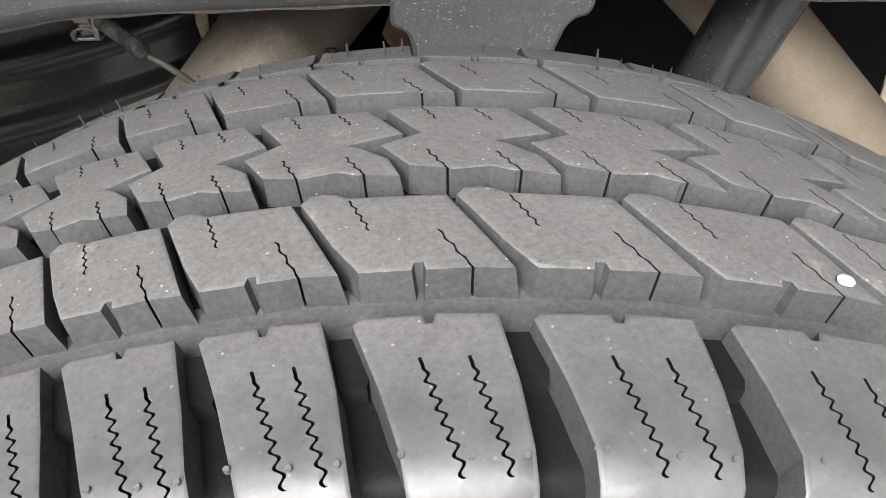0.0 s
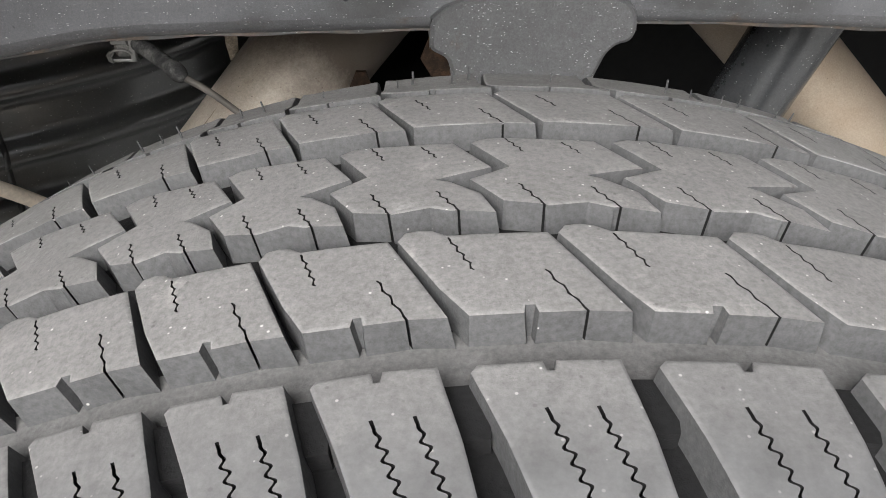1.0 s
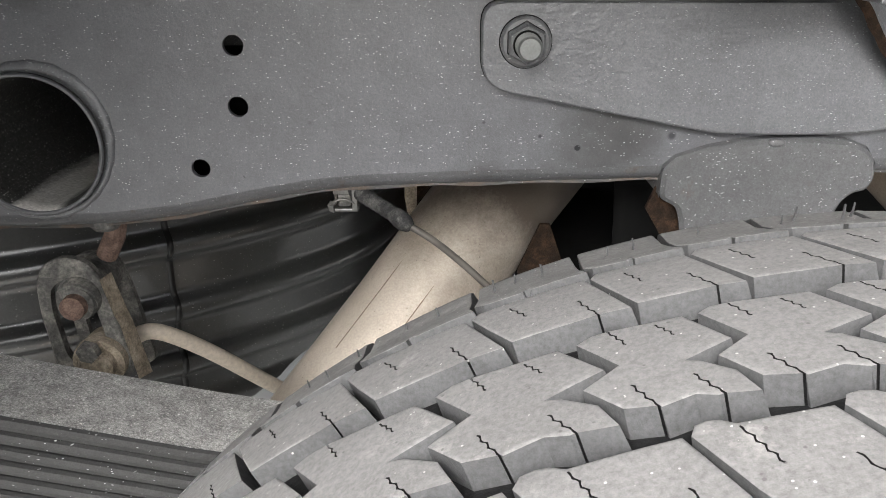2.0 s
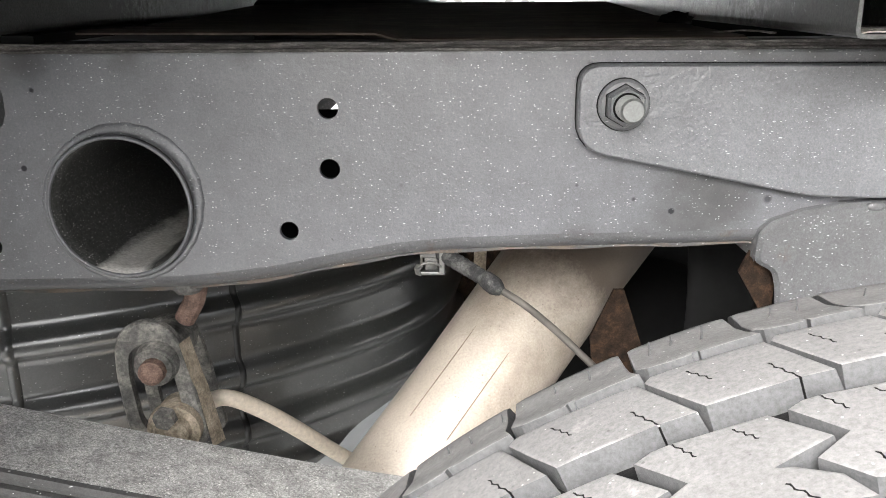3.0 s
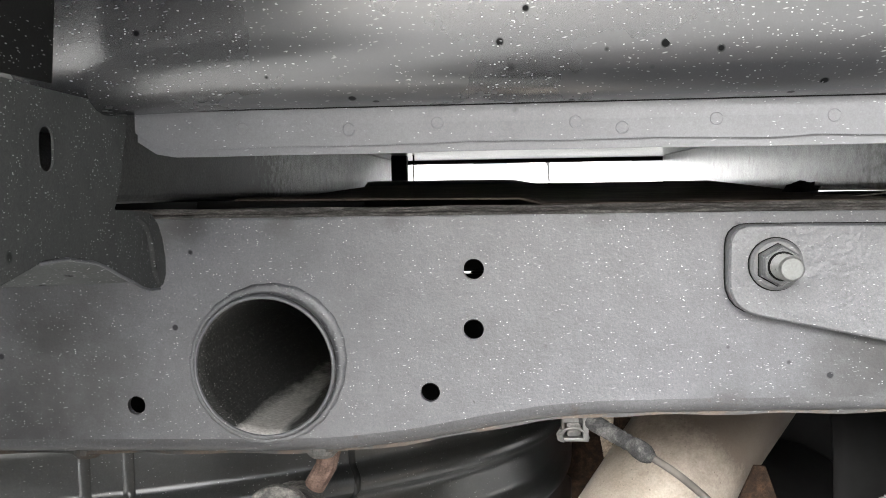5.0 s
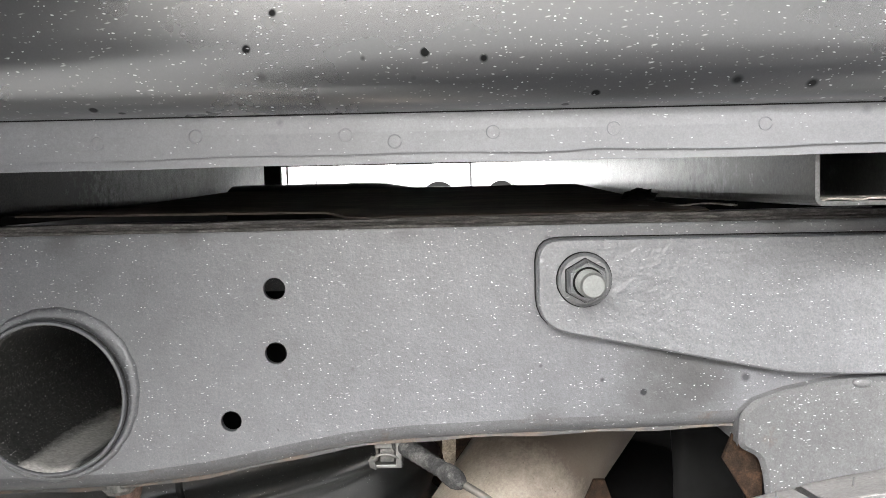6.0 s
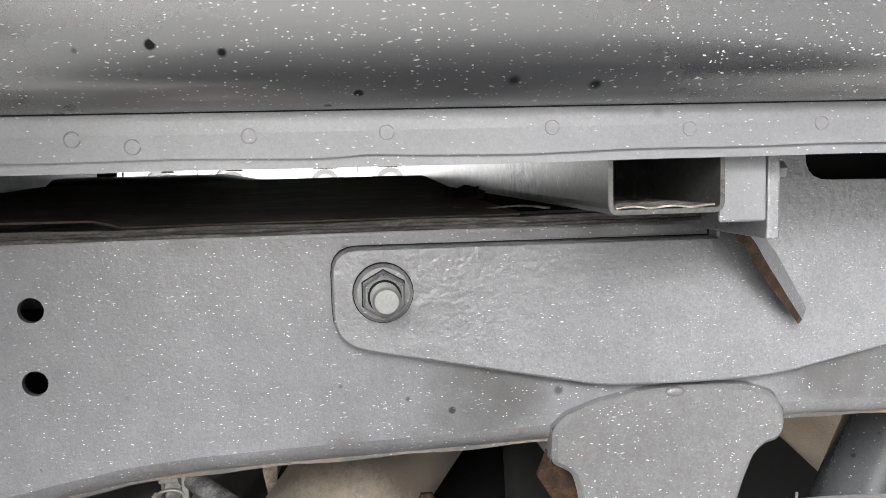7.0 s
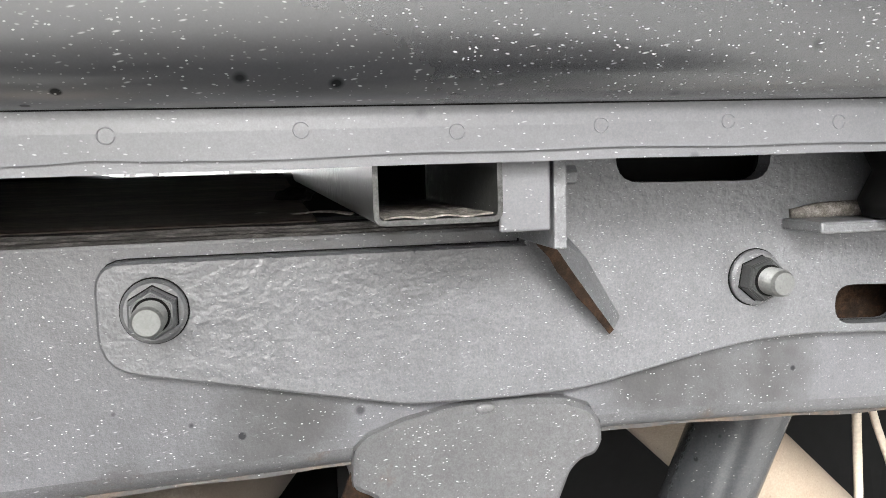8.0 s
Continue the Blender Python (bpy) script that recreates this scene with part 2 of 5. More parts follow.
def silted_lit_tube(name, centre, to_low, radius, y0, y1):
    """Dark tube wall with fine dust flecks and a pale streak along one side of its floor, dried silt and painted light,
    thinning out with depth.
    """
    m, n, l, p = material(name)
    v = coords(n, l)
    fine = noise_tex(n, l, v, 420, 4, 0.7)
    col = ramp(n, l, fine, [(0.3, (0.03, 0.03, 0.028)), (0.7, (0.085, 0.085, 0.08))])
    flecks = mix(n, l, 1.0, spots(n, l, coords(n, l, (0.7, 0.5, 1.0)), 430, 0.24, 0.8, fade=True), spots(n, l, v, 800, 0.3, 0.7, fade=True), "LIGHTEN")
    col = mix(n, l, flecks, col, (0.45, 0.44, 0.42))
    off = n.new("ShaderNodeVectorMath")
    off.operation = "SUBTRACT"
    l.new(v, off.inputs[0])
    off.inputs[1].default_value = (centre[0], 0, centre[1])
    dot = n.new("ShaderNodeVectorMath")
    dot.operation = "DOT_PRODUCT"
    l.new(off.outputs[0], dot.inputs[0])
    dot.inputs[1].default_value = (to_low[0], 0, to_low[1])
    low = n.new("ShaderNodeMapRange")
    low.inputs["From Min"].default_value = radius * 0.88
    low.inputs["From Max"].default_value = radius
    low.inputs["To Min"].default_value = -0.3
    low.inputs["To Max"].default_value = 0.6
    low.clamp = False
    l.new(dot.outputs["Value"], low.inputs["Value"])
    sep = n.new("ShaderNodeSeparateXYZ")
    l.new(v, sep.inputs[0])
    deep = n.new("ShaderNodeMapRange")
    deep.inputs["From Min"].default_value = y0
    deep.inputs["From Max"].default_value = y1
    deep.inputs["To Min"].default_value = 0.1
    deep.inputs["To Max"].default_value = -0.7
    l.new(sep.outputs[1], deep.inputs["Value"])
    total = n.new("ShaderNodeMath")
    l.new(low.outputs[0], total.inputs[0])
    l.new(deep.outputs[0], total.inputs[1])
    patchy = n.new("ShaderNodeMath")
    l.new(noise_tex(n, l, coords(n, l, (1, 0.4, 1)), 75, 6, 0.65), patchy.inputs[0])
    l.new(total.outputs[0], patchy.inputs[1])
    # pale floor streak: dried silt, with the light falling in painted on
    col = mix(n, l, ramp(n, l, patchy.outputs[0], [(0.5, 0.0), (0.98, 1.0)]), col, ramp(n, l, fine, [(0.25, (0.4, 0.38, 0.35)), (0.75, (0.8, 0.78, 0.74))]))
    l.new(col, p.inputs["Base Color"])
    p.inputs["Roughness"].default_value = 0.7
    p.inputs["Specular IOR Level"].default_value = 0.2
    bump(n, l, p, fine, 0.3, 0.0008)
    return m


# the left-end and top-edge patches paint the shade of panel and sill
RAIL = painted_steel("chassis_paint", (0.104, 0.106, 0.114), speck=1.1, dots=0.05, rough=0.4, relief=0.36, lumps=0.3, lump_scale=130, spec=1.0, smudge_shade=((-0.56, 0.745, 0.07), (-0.47, 0.83, 0.02), (-0.58, 0.7, 0.06), (-0.4, 0.835, 0.014), (-0.33, 0.836, 0.012), (-0.2, 0.836, 0.012), (-0.12, 0.712, 0.014), (-0.08, 0.714, 0.012), (-0.02, 0.834, 0.011), (0.02, 0.834, 0.012), (0.06, 0.832, 0.013), (-0.03, 0.744, 0.032), (-0.055, 0.73, 0.03), (0.165, 0.737, 0.035), (0.2, 0.746, 0.045), (0.245, 0.735, 0.04), (0.012, 0.752, 0.012)))
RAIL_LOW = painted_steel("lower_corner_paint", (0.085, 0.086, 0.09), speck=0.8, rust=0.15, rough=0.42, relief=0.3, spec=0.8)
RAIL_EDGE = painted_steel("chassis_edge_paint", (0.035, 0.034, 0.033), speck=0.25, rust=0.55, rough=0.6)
PLATE = painted_steel("plate_paint", (0.118, 0.121, 0.128), speck=1.4, rough=0.4, relief=0.85, lumps=0.75, lump_scale=170, spec=1.0)
BRACKET = painted_steel("bracket_paint", (0.088, 0.089, 0.092), speck=1.0, rust=0.1, rough=0.45, relief=0.5, lumps=0.4, lump_scale=130, spec=0.8)
SHEET = painted_steel("wheelhouse_coating", (0.03, 0.031, 0.034), speck=1.7, dots=0.3, rough=0.26, relief=0.06, lumps=0.0, spec=1.0, coat=0.8, grain=0.15)
FLANGE = painted_steel("flange_paint", (0.135, 0.137, 0.145), speck=0.5, dots=0.06, rough=0.42, relief=0.12, grain=0.15, spec=0.7)
LINER = painted_steel("inner_panel_paint", (0.05, 0.053, 0.052), speck=2.0, dots=0.08, rough=0.6)
# shaded copy of the inner panel paint, darker and duller
LINER_SHADE = painted_steel("shaded_panel_paint", (0.012, 0.0125, 0.012), speck=1.0, rough=0.7, spec=0.2)
GALV = painted_steel("galvanised_steel", (0.24, 0.25, 0.246), grain=0.7, speck=0.12, dots=0.12, rust=0.05, rough=0.3, relief=0.1, spec=0.5, spray_shade=(0.38, 0.8, 0.45, 0.35))
# mud and shade in one colour: the enclosed near end is darkened
GALV_MUD_SHADE = painted_steel("muddy_shaded_galvanised_steel", (0.24, 0.25, 0.246), grain=0.7, speck=0.0, rust=0.05, rough=0.42, relief=0.1, spec=0.25, spray_shade=(0.5, 0.95, 0.6, 0.25))
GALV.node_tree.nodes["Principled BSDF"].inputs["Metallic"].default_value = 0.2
CRUST = rusty("sill_crust", ((0.07, 0.062, 0.055), (0.2, 0.185, 0.165), (0.42, 0.4, 0.37)), scale=150)
BROWN = rusty("rail_top_dirt", ((0.05, 0.042, 0.035), (0.085, 0.071, 0.06), (0.15, 0.126, 0.105)), scale=30, stretch=(0.5, 1, 1))
LAP = rusty("lapped_edge_dirt", ((0.04, 0.038, 0.036), (0.085, 0.081, 0.077), (0.19, 0.18, 0.17)), scale=220, stretch=(0.3, 1, 1))
# sheenless black for depths without light: shade put into the colour
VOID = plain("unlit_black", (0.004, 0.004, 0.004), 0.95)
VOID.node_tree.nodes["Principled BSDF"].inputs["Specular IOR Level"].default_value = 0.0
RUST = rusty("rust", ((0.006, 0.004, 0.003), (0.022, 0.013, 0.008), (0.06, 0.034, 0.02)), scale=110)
RUST_RED = rusty("bolt_rust", ((0.07, 0.05, 0.042), (0.16, 0.108, 0.088), (0.27, 0.185, 0.15)), scale=120)
SHACKLE = rusty("shackle_steel", ((0.05, 0.05, 0.048), (0.13, 0.127, 0.12), (0.32, 0.305, 0.275)), scale=60, rough=0.65)
STRAP = rusty("strap_steel", ((0.1, 0.085, 0.065), (0.29, 0.245, 0.19), (0.5, 0.43, 0.34)), scale=70, rough=0.7)
# nut paint darkened throughout for the shade on its sides
NUT_SHADE = painted_steel("shaded_nut", (0.045, 0.047, 0.047), speck=0.1, rough=0.4)
STUD = bare_metal("zinc_bolt", (0.2, 0.207, 0.203), rough=0.5, metal=0.55, stain=0.25, tint=(0.1, 0.09, 0.075))
NUT = painted_steel("painted_nut", (0.112, 0.115, 0.119), speck=0.35, rough=0.4, spec=1.0)
PIPE = bare_metal("exhaust_steel", (0.54, 0.48, 0.41), rough=0.5, metal=0.3, stain=0.45, tint=(0.3, 0.23, 0.17), scale=16, burnt=True)
PIPE_TAN = bare_metal("exhaust_tan", (0.42, 0.35, 0.275), rough=0.5, metal=0.45, stain=0.4, tint=(0.3, 0.2, 0.13), scale=14)
SEAM = plain("exhaust_seam", (0.2, 0.15, 0.11), 0.6)
SHOCK = painted_steel("shock_paint", (0.042, 0.044, 0.047), speck=0.35, dots=0.1, rough=0.24, relief=0.05, lumps=0.0, grain=0.25, spec=1.0)
PLASTIC = plain("black_plastic", (0.006, 0.0063, 0.0063), 0.34, scale=60, amount=0.4)
PLASTIC_DUST = painted_steel("dusty_plastic", (0.032, 0.0335, 0.033), speck=0.55, dots=0.002, rough=0.3, relief=0.05, lumps=0.2, grain=0.5, spec=1.0, coat=1.0)
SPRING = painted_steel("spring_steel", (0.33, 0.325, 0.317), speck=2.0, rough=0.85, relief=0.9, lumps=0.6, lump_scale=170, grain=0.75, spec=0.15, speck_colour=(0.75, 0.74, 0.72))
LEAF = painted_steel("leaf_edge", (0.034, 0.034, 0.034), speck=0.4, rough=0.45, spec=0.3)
HOSE = plain("dusty_hose", (0.55, 0.485, 0.4), 0.65, scale=300, amount=0.15)
SLEEVE = rusty("grey_rubber_sleeve", ((0.018, 0.018, 0.018), (0.035, 0.035, 0.035), (0.1, 0.098, 0.094)), scale=110, rough=0.7)
CABLE = plain("steel_cable", (0.085, 0.077, 0.068), 0.6, metal=0.2)
CLIP = bare_metal("clip_steel", (0.16, 0.16, 0.155), rough=0.5, metal=0.7)
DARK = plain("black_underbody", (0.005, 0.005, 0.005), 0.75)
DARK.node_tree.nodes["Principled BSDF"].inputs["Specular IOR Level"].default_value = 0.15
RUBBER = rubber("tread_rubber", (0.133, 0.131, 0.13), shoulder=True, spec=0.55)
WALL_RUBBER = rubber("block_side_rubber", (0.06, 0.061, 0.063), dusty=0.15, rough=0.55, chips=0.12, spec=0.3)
# near-black rubber that paints the deep shade of grooves and sipes
GROOVE_SHADE = rubber("shaded_groove_rubber", (0.009, 0.009, 0.0095), dusty=0.03, rough=0.6, chips=0.0, spec=0.12)
DUSTY_GROOVE = rubber("dusty_groove_rubber", (0.075, 0.075, 0.076), dusty=0.5, rough=0.7, chips=0.0, spec=0.3)
STONE = plain("pale_stone", (0.75, 0.74, 0.72), 0.6)
GROUND = plain("pale_concrete", (0.25, 0.25, 0.245), 0.9, scale=3)
PAINT_WHITE = plain("car_white", (0.75, 0.76, 0.77), 0.25, scale=2, amount=0.05)
TYRE_FAR = plain("far_tyre", (0.05, 0.05, 0.05), 0.8)
GLASS_DARK = plain("car_glass", (0.1, 0.11, 0.12), 0.08)


# ---- mesh helpers ----
def part(name, bm, mat, parent=None, label="", smooth=False, second=None, third=None):
    """Links a bmesh as one mesh object under a thing or a part."""
    bmesh.ops.recalc_face_normals(bm, faces=bm.faces[:])
    me = bpy.data.meshes.new(name)
    bm.to_mesh(me)
    bm.free()
    me.materials.append(mat)
    if second:
        me.materials.append(second)
    if third:
        me.materials.append(third)
    if smooth:
        for f in me.polygons:
            f.use_smooth = True
    ob = new(name, me)
    if parent is not None:
        ob.parent = parent
        if parent.type == "EMPTY":
            ob.matrix_parent_inverse = Matrix.Translation(-parent.location)
    if label:
        tagged(ob, label)
    return ob


def thing(name, label, category, group="", kind="", at=(0, 0, 0)):
    ob = new(name)
    ob.empty_display_size = 0.05
    ob.location = at
    return tagged(ob, label, category, group, kind)


def box_bm(x0, x1, y0, y1, z0, z1, bevel=0.0, seg=2, bm=None):
    own = bmesh.new()
    bmesh.ops.create_cube(own, size=1)
    for v in own.verts:
        v.co = ((x0 + x1) / 2 + v.co.x * (x1 - x0), (y0 + y1) / 2 + v.co.y * (y1 - y0), (z0 + z1) / 2 + v.co.z * (z1 - z0))
    if bevel:
        bmesh.ops.bevel(own, geom=own.edges[:], offset=bevel, segments=seg, affect="EDGES", profile=0.5)
    return own


def tube_bm(points, radius, sides=20, cap=True, steps=0):
    """A round bar or pipe along points; radius may be a list, one for each point."""
    pts = [Vector(p) for p in points]
    rad = list(radius) if isinstance(radius, (list, tuple)) else [radius] * len(pts)
    if steps:
        fine, fr = [], []
        ext = [2 * pts[0] - pts[1], *pts, 2 * pts[-1] - pts[-2]]
        for k in range(len(pts) - 1):
            a, b, c, d = ext[k:k + 4]
            for s in range(steps):
                t = s / steps
                fine.append(0.5 * (2 * b + (c - a) * t + (2 * a - 5 * b + 4 * c - d) * t * t + (3 * b - a - 3 * c + d) * t ** 3))
                fr.append(rad[k] * (1 - t) + rad[k + 1] * t)
        fine.append(pts[-1])
        fr.append(rad[-1])
        pts, rad = fine, fr
    bm = bmesh.new()
    rings = []
    side = None
    for k, p in enumerate(pts):
        d = (pts[min(k + 1, len(pts) - 1)] - pts[max(k - 1, 0)]).normalized()
        if side is None:
            side = d.orthogonal().normalized()
        side = (side - d * side.dot(d)).normalized()
        up = d.cross(side)
        rings.append([bm.verts.new(p + rad[k] * (math.cos(a) * side + math.sin(a) * up)) for a in (2 * math.pi * j / sides for j in range(sides))])
    for a, b in zip(rings, rings[1:]):
        for j in range(sides):
            bm.faces.new((a[j], a[(j + 1) % sides], b[(j + 1) % sides], b[j]))
    if cap:
        bm.faces.new(rings[0])
        bm.faces.new(rings[-1])
    return bm


def sweep_bm(profiles, close=False):
    """Skins rows of points of the same length."""
    bm = bmesh.new()
    rows = [[bm.verts.new(p) for p in row] for row in profiles]
    for a, b in zip(rows, rows[1:]):
        m = len(a)
        for j in range(m if close else m - 1):
            bm.faces.new((a[j], a[(j + 1) % m], b[(j + 1) % m], b[j]))
    return bm


def thicken(bm, t):
    """Gives a sheet a thickness."""
    bmesh.ops.recalc_face_normals(bm, faces=bm.faces[:])
    bmesh.ops.solidify(bm, geom=bm.faces[:], thickness=t)
    return bm


def circle(cx, cy, r, n=28, ry=None):
    return [(cx + r * math.cos(2 * math.pi * k / n), cy + (ry or r) * math.sin(2 * math.pi * k / n)) for k in range(n)]


def rounded(points, radius, seg=5):
    """A polygon with its corners rounded; radius may be one for each corner."""
    out = []
    m = len(points)
    for k, p in enumerate(points):
        r = radius[k] if isinstance(radius, (list, tuple)) else radius
        p = Vector(p)
        if r <= 0:
            out.append(tuple(p))
            continue
        a, b = Vector(points[k - 1]) - p, Vector(points[(k + 1) % m]) - p
        ra, rb = min(r, a.length * 0.48), min(r, b.length * 0.48)
        pa, pb = p + a.normalized() * ra, p + b.normalized() * rb
        for s in range(seg + 1):
            t = s / seg
            q = (1 - t) ** 2 * pa + 2 * t * (1 - t) * p + t * t * pb
            out.append((q.x, q.y))
    return out


def inside(poly, x, y):
    hit = False
    j = len(poly) - 1
    for i in range(len(poly)):
        xi, yi = poly[i]
        xj, yj = poly[j]
        if (yi > y) != (yj > y) and x < (xj - xi) * (y - yi) / (yj - yi) + xi:
            hit = not hit
        j = i
    return hit


def area(poly):
    return sum(a[0] * b[1] - b[0] * a[1] for a, b in zip(poly, poly[1:] + poly[:1])) / 2


def offset(poly, d):
    """Moves each corner of an anticlockwise polygon inwards by d (or by its own number)."""
    out = []
    m = len(poly)
    for k in range(m):
        p = Vector(poly[k])
        a = (p - Vector(poly[k - 1])).normalized()
        b = (Vector(poly[(k + 1) % m]) - p).normalized()
        na, nb = Vector((-a.y, a.x)), Vector((-b.y, b.x))
        n = na + nb
        dk = d[k] if isinstance(d, (list, tuple)) else d
        if n.length < 1e-6:
            out.append(tuple(p + na * dk))
            continue
        n.normalize()
        out.append(tuple(p + n * dk / max(0.45, n.dot(na))))
    return out


def flat_mesh(outline, holes=(), rings=(), grid=()):
    """Triangulates a polygon with holes: points, triangles, and the loops as lists of point numbers."""
    from mathutils.geometry import delaunay_2d_cdt
    pts, edges, loops = [], [], []
    for loop in (outline, *holes, *rings):
        s = len(pts)
        pts += [Vector(p) for p in loop]
        edges += [(s + k, s + (k + 1) % len(loop)) for k in range(len(loop))]
        loops.append(list(range(s, s + len(loop))))
    for g in grid:
        pts.append(Vector(g))
    vs, _, fs, orig, _, _ = delaunay_2d_cdt(pts, edges, [], 0, 1e-7)
    where = {}
    for k, o in enumerate(orig):
        for i in o:
            where[i] = k
    tris = []
    for f in fs:
        c = sum((vs[i] for i in f), Vector((0, 0))) / len(f)
        if inside(outline, c.x, c.y) and not any(inside(h, c.x, c.y) for h in holes):
            tris.append(tuple(f))
    return vs, tris, [[where[i] for i in lp] for lp in loops]


def plate_bm(outline, holes, place, depth, round_edge=0.0):
    """A plate with holes: place(a, b, h) puts the plane point (a, b) at height h into the world."""
    if area(outline) < 0:
        outline = outline[::-1]
    bm = bmesh.new()
    rings = [offset(outline, round_edge)] if round_edge else []
    vs, tris, loops = flat_mesh(outline, holes, rings)
    rim = set(loops[0])
    top = [bm.verts.new(place(p.x, p.y, -round_edge if round_edge and k in rim else 0)) for k, p in enumerate(vs)]
    for f in tris:
        try:
            bm.faces.new([top[i] for i in f])
        except ValueError:
            pass
    for lp in loops[:1 + len(holes)]:
        low = [bm.verts.new(place(vs[i].x, vs[i].y, -depth)) for i in lp]
        for k in range(len(lp)):
            j = (k + 1) % len(lp)
            if lp[k] != lp[j]:
                bm.faces.new((top[lp[k]], top[lp[j]], low[j], low[k]))
    return bm


def interp(x, table):
    if x <= table[0][0]:
        return table[0][1]
    for (xa, a), (xb, b) in zip(table, table[1:]):
        if x <= xb:
            return a + (b - a) * (x - xa) / (xb - xa)
    return table[-1][1]


# ---- ground and what lies beyond the truck ----
GROUND_Z = 0.0135
bm = bmesh.new()
bmesh.ops.create_grid(bm, x_segments=8, y_segments=8, size=400)
for v in bm.verts:
    v.co.z = GROUND_Z
tagged(part("ground", bm, GROUND), "pale dry concrete yard under the truck", "ground", kind="structure")

RAIL_Y, RAIL_BACK, RAIL_TOP = 0.477, 0.545, 0.8385
RAIL_BOTTOM = [(-0.95, 0.6705), (-0.6, 0.6755), (-0.42, 0.6779), (-0.37, 0.6795), (-0.32, 0.6857), (-0.268, 0.6963), (-0.235, 0.702), (-0.2, 0.705), (-0.155, 0.7067), (-0.04, 0.7093), (0.06, 0.712), (0.15, 0.715), (0.22, 0.713), (0.3, 0.7095), (0.95, 0.6885)]
HOLES = [(-0.279, 0.8, 0.0066), (-0.2795, 0.7615, 0.0066), (-0.3078, 0.7208, 0.0062), (-0.5045, 0.7105, 0.0062)]
RING = (-0.4155, 0.7375, 0.0465)


def rail_bottom(x):
    return interp(x, RAIL_BOTTOM)


def face(y):
    """Places a plane drawn in x and z on the side that faces the camera, at that y; height points outwards."""
    return lambda a, b, h: (a, y - h, b)


# ---- the frame rail: a boxed section with rounded corners ----
rail = thing("frame_rail", "dark grey painted steel frame rail with round holes, pale specks", "frame rail", at=(0, 0.51, 0.68))
XS = [-0.95 + k * 0.0125 for k in range(153)]
lower = [(x, rail_bottom(x) + 0.011) for x in XS]
web = lower + [(x, RAIL_TOP - 0.006) for x in reversed(XS)]
OBLONG = rounded([(0.274, 0.7695), (0.325, 0.7675), (0.325, 0.7905), (0.274, 0.7925)], 0.0115)
holes = [circle(x, z, r, 24) for x, z, r in HOLES] + [OBLONG, circle(RING[0], RING[1], RING[2] - 0.001, 48)]
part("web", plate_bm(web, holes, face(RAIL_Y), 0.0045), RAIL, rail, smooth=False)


def corner_rows(up):
    rows = []
    for x in XS:
        row = []
        if up:
            for k in range(7):
                a = math.pi / 2 * k / 6
                row.append((x, RAIL_Y + 0.006 - 0.006 * math.cos(a), RAIL_TOP - 0.006 + 0.006 * math.sin(a)))
            row.append((x, RAIL_BACK, RAIL_TOP))
        else:
            zb = rail_bottom(x)
            for k in range(7):
                a = math.pi / 2 * k / 6
                row.append((x, RAIL_Y + 0.011 - 0.011 * math.cos(a), zb + 0.011 - 0.011 * math.sin(a)))
            row.append((x, RAIL_BACK, zb))
        rows.append(row)
    return rows


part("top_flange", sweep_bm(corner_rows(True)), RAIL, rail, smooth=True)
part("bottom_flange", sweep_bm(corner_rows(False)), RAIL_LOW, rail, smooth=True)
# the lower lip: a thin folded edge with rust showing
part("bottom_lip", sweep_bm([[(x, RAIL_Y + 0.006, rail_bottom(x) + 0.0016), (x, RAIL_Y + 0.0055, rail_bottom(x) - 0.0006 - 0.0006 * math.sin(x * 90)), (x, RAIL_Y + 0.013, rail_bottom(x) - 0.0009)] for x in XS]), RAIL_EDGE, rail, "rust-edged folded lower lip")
back_holes = [rounded([(-0.315, 0.7902), (-0.262, 0.7902), (-0.262, 0.803), (-0.315, 0.803)], 0.004)]
inner = [(x, rail_bottom(x) + 0.001) for x in XS] + [(x, RAIL_TOP - 0.001) for x in reversed(XS)]
part("inner_web", plate_bm(inner, back_holes + [circle(RING[0], RING[1], RING[2] + 0.001, 48)], face(RAIL_BACK), 0.004), DARK, rail)
# the lapped upper edge: two thin lips with dirt between them
part("lap_lip", sweep_bm([[(x, RAIL_Y + 0.0002, RAIL_TOP - 0.0042), (x, RAIL_Y - 0.0014, RAIL_TOP - 0.0036 + 0.0004 * math.sin(x * 47)), (x, RAIL_Y - 0.0012, RAIL_TOP - 0.0024 + 0.0004 * math.sin(x * 83)), (x, RAIL_Y + 0.0006, RAIL_TOP - 0.0018), (x, RAIL_Y + 0.0006, RAIL_TOP - 0.0006), (x, RAIL_Y - 0.0009, RAIL_TOP), (x, RAIL_Y - 0.0006, RAIL_TOP + 0.0016 + 0.0004 * math.sin(x * 61)), (x, RAIL_Y + 0.02, RAIL_TOP + 0.0014)] for x in XS if x < 0.09]), LAP, rail, "brown dirt-filled lapped top edge")
part("top_cover", thicken(sweep_bm([[(x, 0.492, RAIL_TOP + (0.0058 if x < -0.243 else 0.0022) + 0.008 * max(0, -0.215 - x)), (x, 0.5, RAIL_TOP + (0.0064 if x < -0.243 else 0.0034) + 0.012 * max(0, -0.215 - x)), (x, 0.62, RAIL_TOP + 0.0045 + 0.012 * max(0, -0.215 - x)), (x, 1.02, RAIL_TOP + 0.0185), (x, 1.06, RAIL_TOP + 0.012)] for x in [-0.438 + 0.0145 * k for k in range(30)]]), 0.0012), BROWN, rail, "brown dirt-covered upper cover strip")

